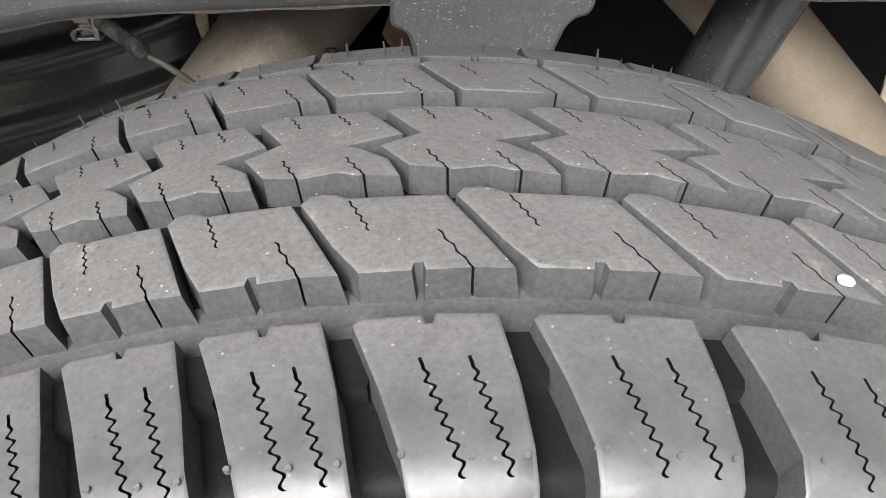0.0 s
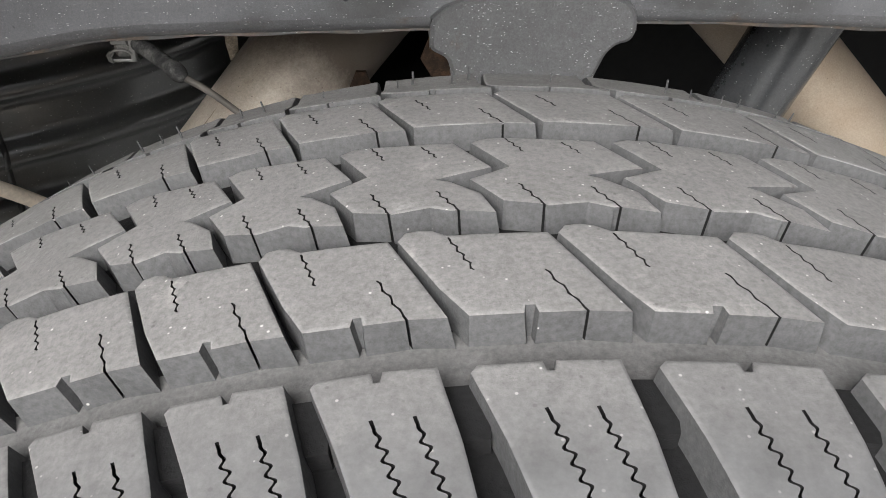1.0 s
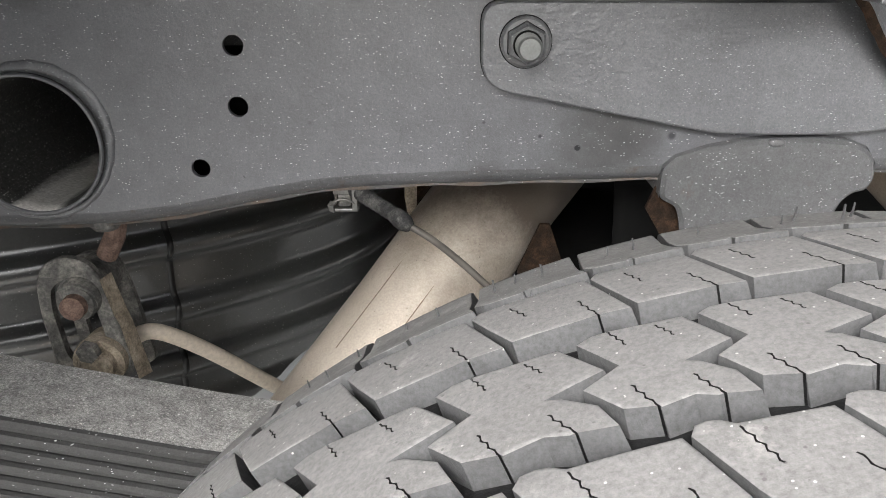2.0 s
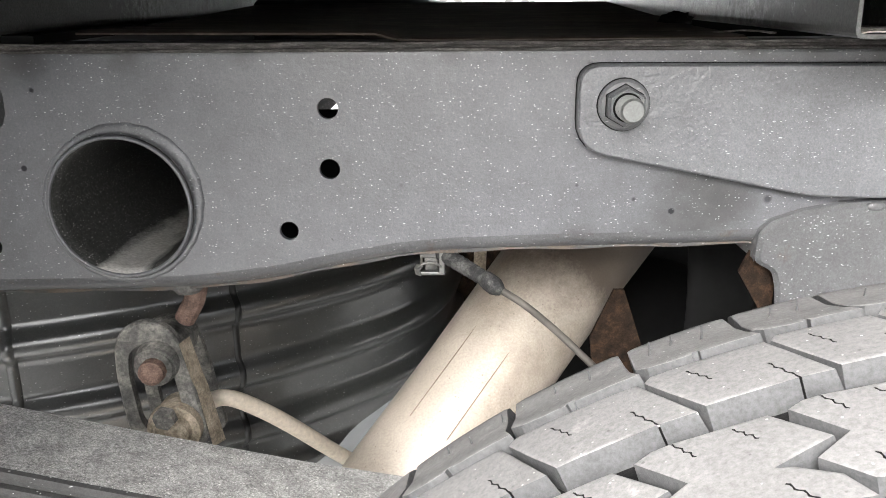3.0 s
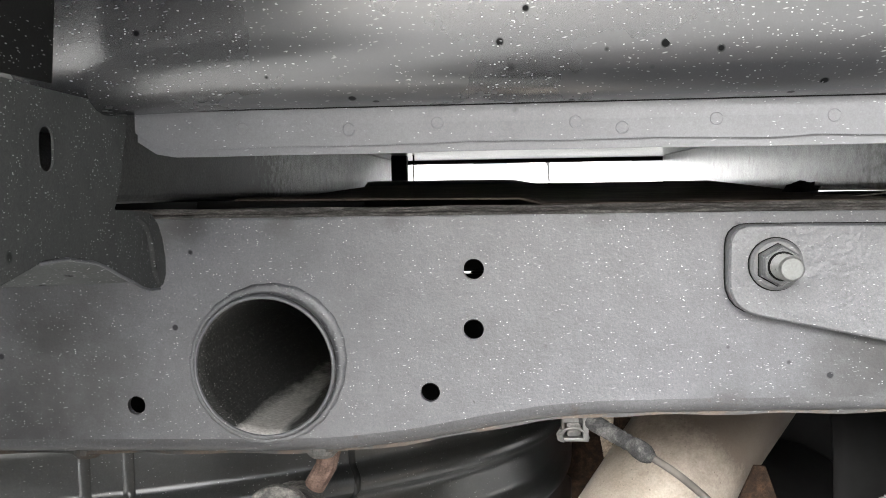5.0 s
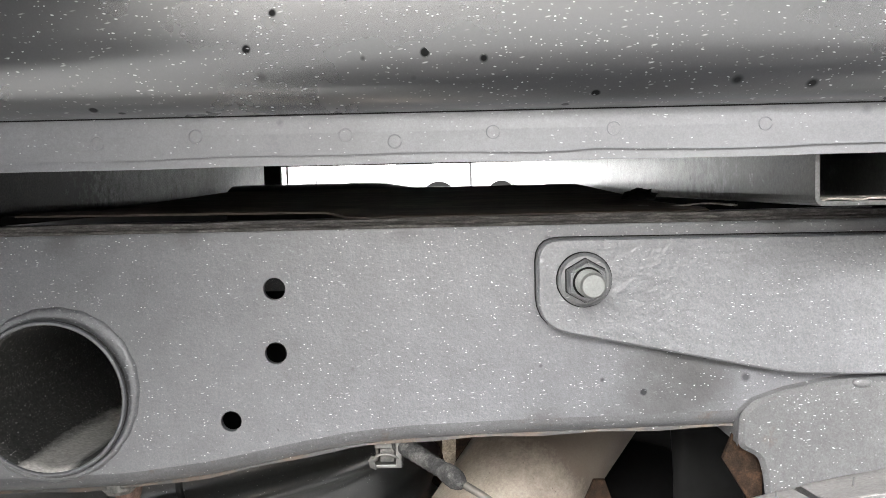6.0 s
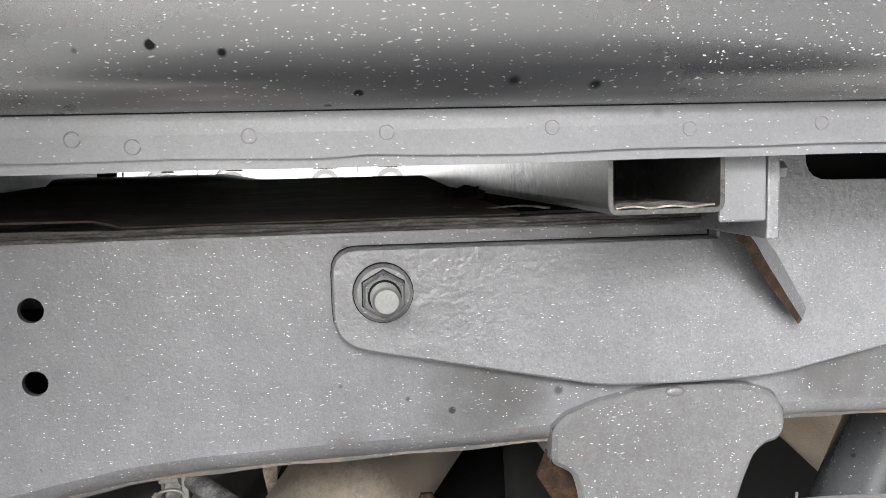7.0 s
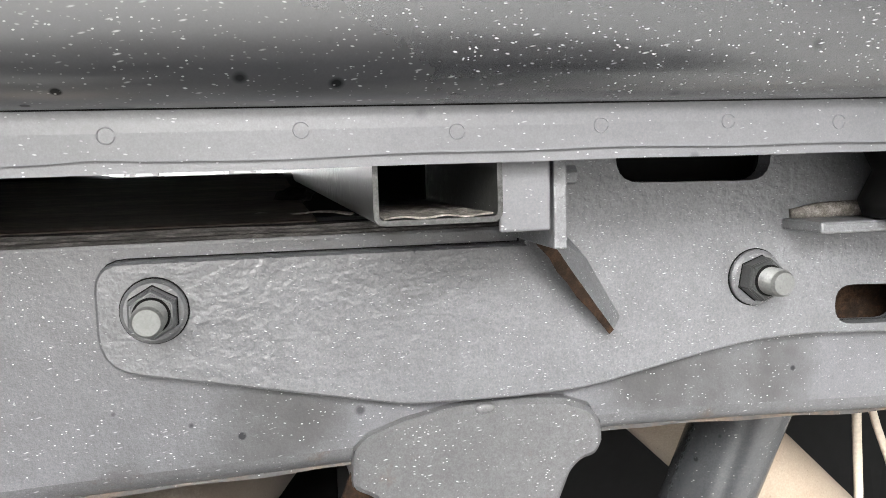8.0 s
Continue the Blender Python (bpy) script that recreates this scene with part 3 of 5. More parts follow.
bm = bmesh.new()
bmesh.ops.create_icosphere(bm, subdivisions=3, radius=1)
for v in bm.verts:
    k = 1 + 0.5 * noise.noise(v.co * 2.2) + 0.25 * noise.noise(v.co * 5)
    v.co = Vector((-0.021 + v.co.x * 0.012 * k, 0.657 + v.co.y * 0.009 * k, 0.8465 + v.co.z * 0.006 * k))
tagged(part("dirt_clod", bm, DARK, smooth=True), "black crumbly clod of dirt lying on the frame rail", "dirt")
tagged(part("metal_sliver", thicken(sweep_bm([[(0.001 - 0.05 * k / 6, 0.50 + 0.045 * k / 6, 0.8428 + 0.0015 * math.sin(k)), (0.004 - 0.05 * k / 6, 0.5035 + 0.045 * k / 6, 0.8432 + 0.0012 * math.sin(k))] for k in range(7)]), 0.0008), CRUST), "thin pale dirty strip of metal lying on the frame rail", "strip")

# black hump of a tank top and a post in the gap under the bed floor
hump = thing("tank_cover", "black rounded tank cover beyond the frame rail", "tank cover", at=(-0.3, 1.1, 0.8))
part("cover", sweep_bm([[(x, 1.065, 0.80), (x, 1.075, 0.848 + h), (x, 1.1, 0.8545 + h), (x, 1.16, 0.856 + h), (x, 1.25, 0.80)] for x, h in [(-0.46 + 0.02 * k, 0.0085 * max(0.0, min(1.0, (-0.215 - 0.02 * k + 0.46) / 0.05)) - 0.004 * max(0.0, min(1.0, (0.02 * k - 0.46 + 0.05) / 0.2))) for k in range(30)]]), PLASTIC, hump, smooth=True)
part("post", box_bm(-0.452, -0.427, 1.26, 1.275, 0.845, 0.905, 0.002), DARK, hump)
part("strap", box_bm(-0.417, -0.4145, 1.255, 1.258, 0.845, 0.905), DARK, hump)

# the cross tube that comes out flush with the rail
cross = thing("cross_tube", "round steel cross tube welded flush into the frame rail", "frame tube", at=(RING[0], 0.6, RING[1]))
rings = []
for y, r in ((RAIL_Y + 0.003, RING[2] + 0.0003), (RAIL_Y - 0.0035, RING[2] + 0.0003), (RAIL_Y - 0.0045, RING[2] - 0.0008), (RAIL_Y - 0.0035, RING[2] - 0.0022), (RAIL_Y + 0.01, RING[2] - 0.0026), (0.9, RING[2] - 0.0026), (1.36, RING[2] - 0.0026)):
    rings.append([(x, y, z) for x, z in circle(RING[0], RING[1], r, 56)])
TUBE = silted_lit_tube("silted_lit_tube_wall", RING[:2], (-0.07, -0.9975), RING[2] - 0.0026, RAIL_Y + 0.04, RAIL_Y + 0.3)
part("tube", sweep_bm(rings, close=True), TUBE, cross, "dark tube wall with pale dried silt and light painted on its floor", smooth=True)
rim = [(x, RAIL_Y - 0.0042, z) for x, z in circle(RING[0], RING[1], RING[2] - 0.0006, 56)]
part("rim_edge", tube_bm(rim + rim[:2], 0.0014, 8, cap=False), RAIL, cross, "worn painted tube rim", smooth=True)
# black disc in place of the tube's dark depth
part("shade_disc", plate_bm(circle(RING[0], RING[1], RING[2], 40), [], face(1.36), 0.002), VOID, cross, "black disc painting the unlit far end")
# uneven weld bead round the tube, thicker on its upper right
bead = []
for k in range(97):
    a = 2 * math.pi * k / 96
    w = 0.0026 + 0.0002 * math.sin(a * 23) + 0.0028 * max(0, math.cos(a - 0.85)) ** 2
    row = []
    for j in range(6):
        b = math.pi * j / 5
        r = RING[2] + 0.0005 + w * (1 - math.cos(b)) * 0.9
        row.append((RING[0] + r * math.cos(a), RAIL_Y + 0.0004 - (0.0022 + 0.0002 * math.sin(a * 31)) * math.sin(b), RING[1] + r * math.sin(a)))
    bead.append(row)
part("weld_bead", sweep_bm(bead), PLATE, cross, "uneven painted weld bead", smooth=True)

# ---- the reinforcing plate bolted onto the rail, rising into a body mount on one end ----
plate = thing("reinforcing_plate", "thick dark grey painted steel plate bolted onto the frame rail", "steel plate", at=(0.05, 0.47, 0.75))
PLATE_Y = 0.465
outline = [(-0.1245, 0.775), (0.022, 0.7452), (0.075, 0.7438), (0.122, 0.745), (0.16, 0.753), (0.21, 0.7625), (0.25, 0.7655), (0.42, 0.757), (0.42, 0.93), (0.088, 0.93), (0.088, 0.8258), (-0.1245, 0.8268)]
outline = rounded(outline, [0.018, 0.01, 0.02, 0.02, 0.02, 0.02, 0.02, 0.0, 0.0, 0.0, 0.0, 0.014])
slot = rounded([(0.139, 0.8555), (0.231, 0.8540), (0.231, 0.91), (0.139, 0.91)], [0.014, 0.014, 0.01, 0.01])
oblong = OBLONG
part("plate", plate_bm(outline, [slot, oblong], face(PLATE_Y), 0.0116, 0.0012), PLATE, plate)
# black rim behind the plate paints its thin edge shadow
part("shade_edge", plate_bm(offset(outline if area(outline) > 0 else outline[::-1], -0.0006), [slot, oblong], face(0.4762), 0.003), DARK, plate, "dark painted shadow line round the plate edge")
# the hollow behind the mount end: rust below, shade painted as a black sheet above
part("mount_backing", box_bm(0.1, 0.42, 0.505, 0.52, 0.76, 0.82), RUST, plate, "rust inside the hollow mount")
part("mount_backing", box_bm(0.1, 0.42, 0.515, 0.53, 0.8205, 0.93), DARK, plate, "black sheet painting the shade behind the slot")


def bolt_assembly(x, z, tilt=0.0, clean=False):
    """A flange nut on a stud: washer, hex nut and threaded end."""
    b = thing("flange_nut_bolt", "painted hexagonal flange nut on a threaded steel stud" if not clean else "bare steel stud with a hexagonal flange nut, shade painted into it", "bolt", "bolts through the plate", at=(x, PLATE_Y, z))
    part("washer", tube_bm([(x, PLATE_Y + 0.001, z), (x, PLATE_Y - 0.0028, z), (x, PLATE_Y - 0.0042, z)], [0.0155, 0.0155, 0.0138], 40), NUT if not clean else PLATE, b, smooth=False)
    bm = bmesh.new()
    rows = []
    for y, r in ((PLATE_Y - 0.003, 0.0124), (PLATE_Y - 0.0125, 0.0124), (PLATE_Y - 0.0148, 0.0106)):
        rows.append([bm.verts.new((x + r * math.cos(tilt + math.pi / 3 * k), y, z + r * math.sin(tilt + math.pi / 3 * k))) for k in range(6)])
    for r0, r1 in zip(rows, rows[1:]):
        for k in range(6):
            bm.faces.new((r0[k], r0[(k + 1) % 6], r1[(k + 1) % 6], r1[k]))
    bm.faces.new(rows[-1])
    bmesh.ops.bevel(bm, geom=[e for e in bm.edges if len(e.link_faces) == 2], offset=0.0006, segments=2, affect="EDGES")
    part("nut", bm, NUT if not clean else NUT_SHADE, b)
    pts, rad = [], []
    y = PLATE_Y - 0.014
    while y > PLATE_Y - (0.026 if clean else 0.03):
        pts += [(x, y, z), (x, y - 0.0009, z)]
        rad += [0.0076, 0.006]
        y -= 0.0018
    pts += [(x, y, z), (x, y - 0.0018, z), (x, y - 0.002, z)]
    rad += [0.0072, 0.006, 0.0005]
    part("stud", tube_bm(pts, rad, 28), STUD, b, "zinc-grey threaded stud end", smooth=False)
    ring = lambda r, y: [(x + r * math.cos(a), y, z + r * math.sin(a)) for a in (2 * math.pi * k / 40 for k in range(41))]
    # dark rings paint crevice dirt and shadow lines together
    part("dirt_shade_ring", tube_bm(ring(0.0157, PLATE_Y - 0.0003), 0.0005, 6, cap=False), DARK, b, "dark line of dirt and painted shade")
    part("dirt_shade_ring", tube_bm(ring(0.0079, PLATE_Y - 0.0147), 0.0008, 6, cap=False), DARK, b, "dark line of dirt and painted shade")
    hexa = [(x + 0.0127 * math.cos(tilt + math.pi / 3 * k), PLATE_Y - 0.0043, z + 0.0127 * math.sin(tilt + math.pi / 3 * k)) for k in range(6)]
    part("dirt_shade_ring", tube_bm(hexa + hexa[:2], 0.0004, 6, cap=False), DARK, b, "dark line of dirt and painted shade")
    return b


bolt_assembly(-0.0978, 0.803, radians(30))
bolt_assembly(0.2215, 0.8003, radians(20), clean=True)

# ---- the lobed bump-stop bracket below the plate ----
brk = thing("bump_stop_bracket", "rounded dark grey pressed-steel bump stop bracket below the rail", "bracket", at=(0.06, 0.48, 0.68))
lobe = [(-0.006, 0.700), (0.006, 0.694), (0.009, 0.683), (0.012, 0.655), (0.1, 0.655), (0.108, 0.681), (0.1145, 0.697), (0.1215, 0.7035), (0.1295, 0.7045), (0.1335, 0.712), (0.1325, 0.7235), (0.127, 0.7325), (0.1115, 0.7385), (0.09, 0.7405), (0.068, 0.7405), (0.045, 0.7385), (0.0225, 0.734), (0.003, 0.7275), (-0.005, 0.720)]
bm = plate_bm(rounded(lobe, 0.004, 3), [], face(0.4705), 0.003, 0.0028)
part("face", bm, BRACKET, brk)
hood = [(x, z) for x, z in lobe[9:] + lobe[:1]]
part("rim", sweep_bm([[(x, 0.4735, z), (x, 0.4775, z + 0.0015), (x, 0.53, z + 0.001)] for x, z in hood]), BRACKET, brk, smooth=True)
part("bump_rubber", tube_bm([(0.056, 0.52, 0.70), (0.056, 0.52, 0.645), (0.056, 0.52, 0.62)], [0.04, 0.04, 0.028], 28), DARK, brk, "black rubber bump stop")
part("rust_tab", plate_bm([(-0.012, 0.69), (0.012, 0.65), (0.012, 0.70), (-0.006, 0.705)], [], face(0.482), 0.003), RUST, brk, "rusty inner tab")
bm = bmesh.new()
bmesh.ops.create_icosphere(bm, subdivisions=2, radius=1)
for v in bm.verts:
    v.co = Vector((0.066 + v.co.x * 0.0062, 0.4712 - max(0, -v.co.y) * 0.0022, 0.7375 + v.co.z * 0.0032))
part("weld_drip", bm, BRACKET, brk, smooth=True)

# ---- the wheelhouse of the load bed, with its pinch flange ----
FX0 = -0.447
bed = thing("truck_bed", "speckled dark grey coated underside of the truck bed and wheelhouse", "truck bed", at=(0, 0.35, 0.9))
xs = [FX0 - 0.22 + k * 0.02 for k in range(72)]
SECTION = [(0.371, 0.8925), (0.3645, 0.8927), (0.357, 0.8942), (0.3505, 0.8975), (0.345, 0.9020), (0.3405, 0.908), (0.3375, 0.915), (0.3355, 0.924), (0.334, 0.94), (0.332, 0.97), (0.328, 1.02), (0.315, 1.08), (0.285, 1.14), (0.24, 1.19), (0.15, 1.23), (0.02, 1.235), (-0.07, 1.21)]


def sheet_row(x):
    """The wheelhouse section at x; near its end the panel draws out and down."""
    pull = max(0.0, (-0.40 - x) / 0.12)
    return [(x, y - 0.02 * pull ** 1.6 * (1 - k / 40), z - 0.004 * pull) for k, (y, z) in enumerate(SECTION)]


part("wheelhouse_panel", sweep_bm([sheet_row(x) for x in xs]), SHEET, bed, smooth=True)
# arch wall, nearly all out of view, placed to darken the left end
part("arch_wall", thicken(sweep_bm([[(x, y, z) for x, z in ((-0.452, 0.899), (-0.448, 0.95), (-0.43, 1.0), (-0.37, 1.09), (-0.28, 1.15))] for y in (-0.08, 0.0, 0.1, 0.2, 0.3)]), 0.0015), LINER_SHADE, bed, smooth=True)
wave = lambda x: 0.0005 * math.sin(x * 21) + 0.0003 * math.sin(x * 67 + 1)
step = lambda x: 0.0011 * math.exp(-((x + 0.105) / 0.012) ** 2)
fx = [FX0 + k * 0.01 for k in range(121)]
endcut = lambda x: max(0.0, 1 - (x - FX0) / 0.018) ** 2 * 0.008
part("outer_flange", thicken(sweep_bm([[(x, 0.3712, 0.8925), (x, 0.3708, 0.884), (x, 0.3712, 0.8738 + wave(x) + step(x) + endcut(x))] for x in fx]), 0.0012), FLANGE, bed, "grey painted pinch-weld flange")
part("inner_flange", thicken(sweep_bm([[(x, 0.3742, 0.8925), (x, 0.3738, 0.884), (x, 0.3738, 0.8694 + 0.4 * wave(x) + endcut(x))] for x in fx]), 0.0014), FLANGE, bed)
part("crease_line", tube_bm([(x, 0.3692, 0.8932) for x in fx[::4]], 0.0011, 8), DARK, bed, "thin black line along the crease")
# spot welds pressed into the flange, in two uneven rows
WELDS = [(-0.39, 0.883), (-0.335, 0.8815), (-0.29, 0.8838), (-0.2215, 0.8828), (-0.199, 0.8795), (-0.154, 0.8828), (-0.099, 0.8832), (-0.03, 0.8838), (0.03, 0.882), (0.09, 0.8832), (0.147, 0.8838), (0.2, 0.8825), (0.26, 0.8835)]
ring_me = None
for x, z in WELDS:
    rows = []
    for k in range(21):
        a = 2 * math.pi * k / 20 * 0.92 + 0.4
        rows.append([(r * math.cos(a), -h, r * math.sin(a)) for r, h in ((0.0027, -0.0004), (0.0030, 0.0003), (0.0033, -0.0004))])
    if ring_me is None:
        ob = part("spot_weld", sweep_bm(rows), FLANGE, bed, "faint spot-weld ring", smooth=True)
        ring_me = ob.data
    else:
        ob = new("spot_weld", ring_me)
        ob.parent = bed
        ob.matrix_parent_inverse = Matrix.Translation(-bed.location)
    ob.location = (x, 0.3692, z)
# floor of the bed over the gap, and the same wheelhouse on the far side of the truck
part("bed_floor", box_bm(-0.9, 0.9, 0.375, 1.62, 0.905, 0.91), GALV, bed, "bare grey steel bed floor")
part("far_flange", box_bm(-0.9, 0.9, 1.51, 1.514, 0.8975, 0.905), DARK, bed)
far = thing("far_frame_rail", "dark steel frame rail on the far side of the truck", "frame rail", at=(0, 1.39, 0.68))
part("web", box_bm(-0.95, 0.95, 1.36, 1.42, 0.712, 0.838, 0.006), DARK, far)
# unseen block added to darken the view through a rail hole
part("view_blocker", box_bm(-0.335, -0.2, 1.325, 1.358, 0.6, 0.715, 0.004), DARK, far)


# unseen floors in front of and behind the wheel and far bed side, added to shade the ground
part("front_floor_blocker", box_bm(-3.2, -0.95, -0.05, 1.7, 0.62, 0.66), DARK, bed)
part("rear_floor_blocker", box_bm(0.95, 1.5, -0.05, 1.7, 0.6, 0.92), DARK, bed)
# outer bed side, out of view, shaped to hold light off the left end
skin = rounded([(-1.7, 0.5), (-0.74, 0.5), (-0.67, 0.72), (-0.58, 0.84), (-0.48, 0.95), (-0.33, 1.05), (-0.1, 1.14), (0.14, 1.14), (0.38, 1.05), (0.54, 0.95), (0.65, 0.84), (0.76, 0.72), (0.82, 0.5), (1.5, 0.5), (1.5, 1.42), (-1.7, 1.42)], 0.06)
part("bed_side", plate_bm(skin, [], face(-0.10), 0.02), DARK, bed, "unseen black outer bed side round the wheel arch, shaped to block light")
part("far_side_blocker", box_bm(-1.7, 1.5, 1.68, 1.7, 0.93, 1.42), DARK, bed)

# ---- cross sills of the bed ----
def sill(x0, x1, y0, label, mat):
    s = thing("bed_cross_sill", label, "cross sill", "cross sills under the bed", at=(x0, y0, 0.85))
    t = 0.0022
    zb, zt = 0.8452, 0.9045
    prof = rounded([(x0, zb), (x1, zb), (x1, zt), (x0, zt)], [0.005, 0.005, 0.002, 0.002], 4)
    hole = offset(prof if area(prof) > 0 else prof[::-1], t)
    bm = bmesh.new()
    rows = []
    for y, pr in ((y0, prof), (1.45, prof)):
        rows.append([bm.verts.new((a, y, b)) for a, b in pr])
    irows = []
    for y in (y0, 1.45):
        irows.append([bm.verts.new((a, y, b)) for a, b in hole])
    m = len(prof)
    for k in range(m):
        j = (k + 1) % m
        bm.faces.new((rows[0][k], rows[0][j], rows[1][j], rows[1][k]))
        bm.faces.new((irows[0][k], irows[0][j], irows[1][j], irows[1][k]))
        bm.faces.new((rows[0][k], rows[0][j], irows[0][j], irows[0][k]))
    part("channel", bm, mat, s)
    return s


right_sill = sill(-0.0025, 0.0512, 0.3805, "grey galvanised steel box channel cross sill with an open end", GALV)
part("dirt", thicken(sweep_bm([[(x, 0.383 + 0.0 * x, 0.8478 + 0.0012 * abs(math.sin(x * 170))), (x, 0.41, 0.8482 + 0.001 * abs(math.sin(x * 240 + 1))), (x, 0.47, 0.848)] for x in [0.002 + 0.0038 * k for k in range(13)]]), 0.0008), CRUST, right_sill, "pale crusted dirt")
part("tab", box_bm(0.0515, 0.0742, 0.3865, 0.3895, 0.8398, 0.905, 0.0012), FLANGE, right_sill, "cracked grey end tab")
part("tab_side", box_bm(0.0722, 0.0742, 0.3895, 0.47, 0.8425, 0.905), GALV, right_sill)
left_sill = sill(-0.64, -0.475, 0.40, "muddy galvanised bed cross sill behind the rail, near end painted dark as shade", GALV_MUD_SHADE)
# filler box added to stop daylight showing between rail and sill
part("gap_filler", box_bm(-0.75, -0.46, 0.482, 1.3, 0.8392, 0.8448), DARK, left_sill, "black filler closing the bright slit under the sill")
# two black sheets paint the shade in the gap and in the channel
part("gap_shadow", box_bm(0.0745, 0.0772, 0.40, 0.42, 0.8425, 0.905), VOID, right_sill, "black strip that paints the gap's shadow")
part("channel_shade", box_bm(0.004, 0.047, 0.52, 0.525, 0.848, 0.902), VOID, right_sill, "black sheet that paints the shade inside the channel")
part("hanger_strip", box_bm(0.0775, 0.0838, 0.392, 0.464, 0.8308, 0.905, 0.001), PLATE, right_sill, "upright hanger strip with a rolled end")
part("hanger_bolt", tube_bm([(0.0835, 0.405, 0.8625), (0.092, 0.405, 0.8625)], 0.0045, 6), PLATE, right_sill)

# ---- the rusty gusset below the sill ----
gus = thing("gusset", "thin rusty steel gusset welded on the plate under the sill", "gusset", at=(0.11, 0.45, 0.78))
part("front_edge", sweep_bm([[(0.0762, 0.4308, 0.837), (0.0845, 0.433, 0.837)], [(0.0842, 0.4345, 0.828), (0.0915, 0.4365, 0.8295)], [(0.0912, 0.438, 0.8215), (0.0975, 0.439, 0.823)], [(0.0965, 0.4412, 0.8135), (0.103, 0.4425, 0.8162)], [(0.103, 0.444, 0.807), (0.1085, 0.4455, 0.8095)], [(0.1095, 0.4472, 0.7985), (0.115, 0.4482, 0.8015)], [(0.117, 0.4495, 0.7915), (0.121, 0.4508, 0.794)], [(0.1302, 0.4545, 0.7765), (0.1335, 0.4560, 0.7785)]]), RUST, gus, "bare rusty edge")
part("blade", thicken(sweep_bm([[(0.0845, 0.433, 0.837), (0.1035, 0.464, 0.837)], [(0.1085, 0.4455, 0.8095), (0.1215, 0.464, 0.8165)], [(0.1335, 0.4560, 0.7785), (0.1405, 0.464, 0.7835)]]), 0.0025), PLATE, gus)

# ---- ledge on the mount end ----
ledge = thing("mount_ledge", "speckled grey steel ledge welded on the body mount", "bracket", at=(0.28, 0.45, 0.82))
part("shelf", box_bm(0.2385, 0.40, 0.431, 0.4655, 0.8262, 0.8325, 0.0015), PLATE, ledge)
part("weld", tube_bm([(0.243, 0.4635, 0.8345), (0.262, 0.4615, 0.8362), (0.29, 0.462, 0.836), (0.36, 0.463, 0.8355)], [0.003, 0.0045, 0.005, 0.004], 10, steps=5), CRUST, ledge, "crusted lumpy weld bead", smooth=True)
cush = thing("body_mount_cushion", "dirty black rubber body mount cushion with a steel sleeve", "rubber mount", at=(0.3, 0.44, 0.84))
part("cushion", tube_bm([(0.304, 0.428, 0.8335), (0.304, 0.428, 0.842), (0.304, 0.428, 0.858), (0.304, 0.428, 0.885)], [0.034, 0.037, 0.03, 0.042], 28), DARK, cush, smooth=True)
part("sleeve", tube_bm([(0.296, 0.385, 0.853), (0.296, 0.385, 0.866)], [0.007, 0.007], 16), STUD, cush, "steel sleeve")

# ---- inner panel with a slot, wrapping onto the rail ----
lin = thing("inner_panel", "dark speckled pressed-steel panel with a slot and a wrapped lip", "body panel", at=(-0.46, 0.35, 0.84))
plan = [(-0.430, 0.10), (-0.443, 0.20), (-0.450, 0.26), (-0.455, 0.31), (-0.4575, 0.345), (-0.4585, 0.3705), (-0.4605, 0.385), (-0.47, 0.44), (-0.4752, 0.4722), (-0.4682, 0.4755)]
L = [0.0]
for a, b in zip(plan, plan[1:]):
    L.append(L[-1] + math.dist(a, b))
top_z = 0.897
lower_edge = [(0.0, 0.745), (0.06, 0.775), (0.1, 0.7945), (0.1259, 0.8058), (0.1557, 0.8157), (0.1884, 0.8215), (0.2136, 0.8215), (0.2433, 0.8172), (0.2546, 0.814), (0.2699, 0.8083), (0.29, 0.8025), (0.3075, 0.7975), (0.325, 0.794), (0.3451, 0.7926)]
outer_edge = [(0.357, 0.7945), (0.363, 0.8), (0.3635, 0.81), (0.358, 0.8225), (0.349, 0.832), (0.335, 0.8385), (0.319, 0.8405), (0.2685, 0.8427), (0.2805, 0.861), (0.2825, 0.87), (0.2905, 0.8826), (0.2915, top_z), (0.0, top_z)]
poly = lower_edge + outer_edge
pslot = rounded([(0.193, 0.861), (0.207, 0.861), (0.208, 0.8805), (0.194, 0.8805)], 0.0069)


def on_plan(s, z, h):
    s = max(0.0, min(s, L[-1] - 1e-6))
    for k in range(len(plan) - 1):
        if s <= L[k + 1]:
            t = (s - L[k]) / (L[k + 1] - L[k])
            a, b = Vector(plan[k]), Vector(plan[k + 1])
            p = a.lerp(b, t)
            return (p.x + h, p.y, z)


dense = []
for (s, z), (s2, z2) in zip(poly, poly[1:] + poly[:1]):
    m = max(1, int(math.dist((s, z), (s2, z2)) / 0.012))
    dense += [(s + (s2 - s) * k / m, z + (z2 - z) * k / m) for k in range(m)]
part("panel", plate_bm(dense, [pslot], on_plan, 0.0012), LINER, lin)
# hidden sheet behind the panel's lower edge, added to shade the rail
part("return_blocker", sweep_bm([[on_plan(q, z, -0.0015), Vector(on_plan(q, z, -0.0015)) + Vector((-0.3, 0, -0.01))] for q, z in lower_edge[:11]]), LINER, lin, smooth=True)
# unseen sheet that keeps light off the left end
part("front_blocker", thicken(sweep_bm([[(-0.4305, 0.1, z), (-0.422, 0.04, z), (-0.405, -0.08, z)] for z in (0.76, 0.8, 0.85, 0.897)]), 0.0015), LINER_SHADE, lin, smooth=True)
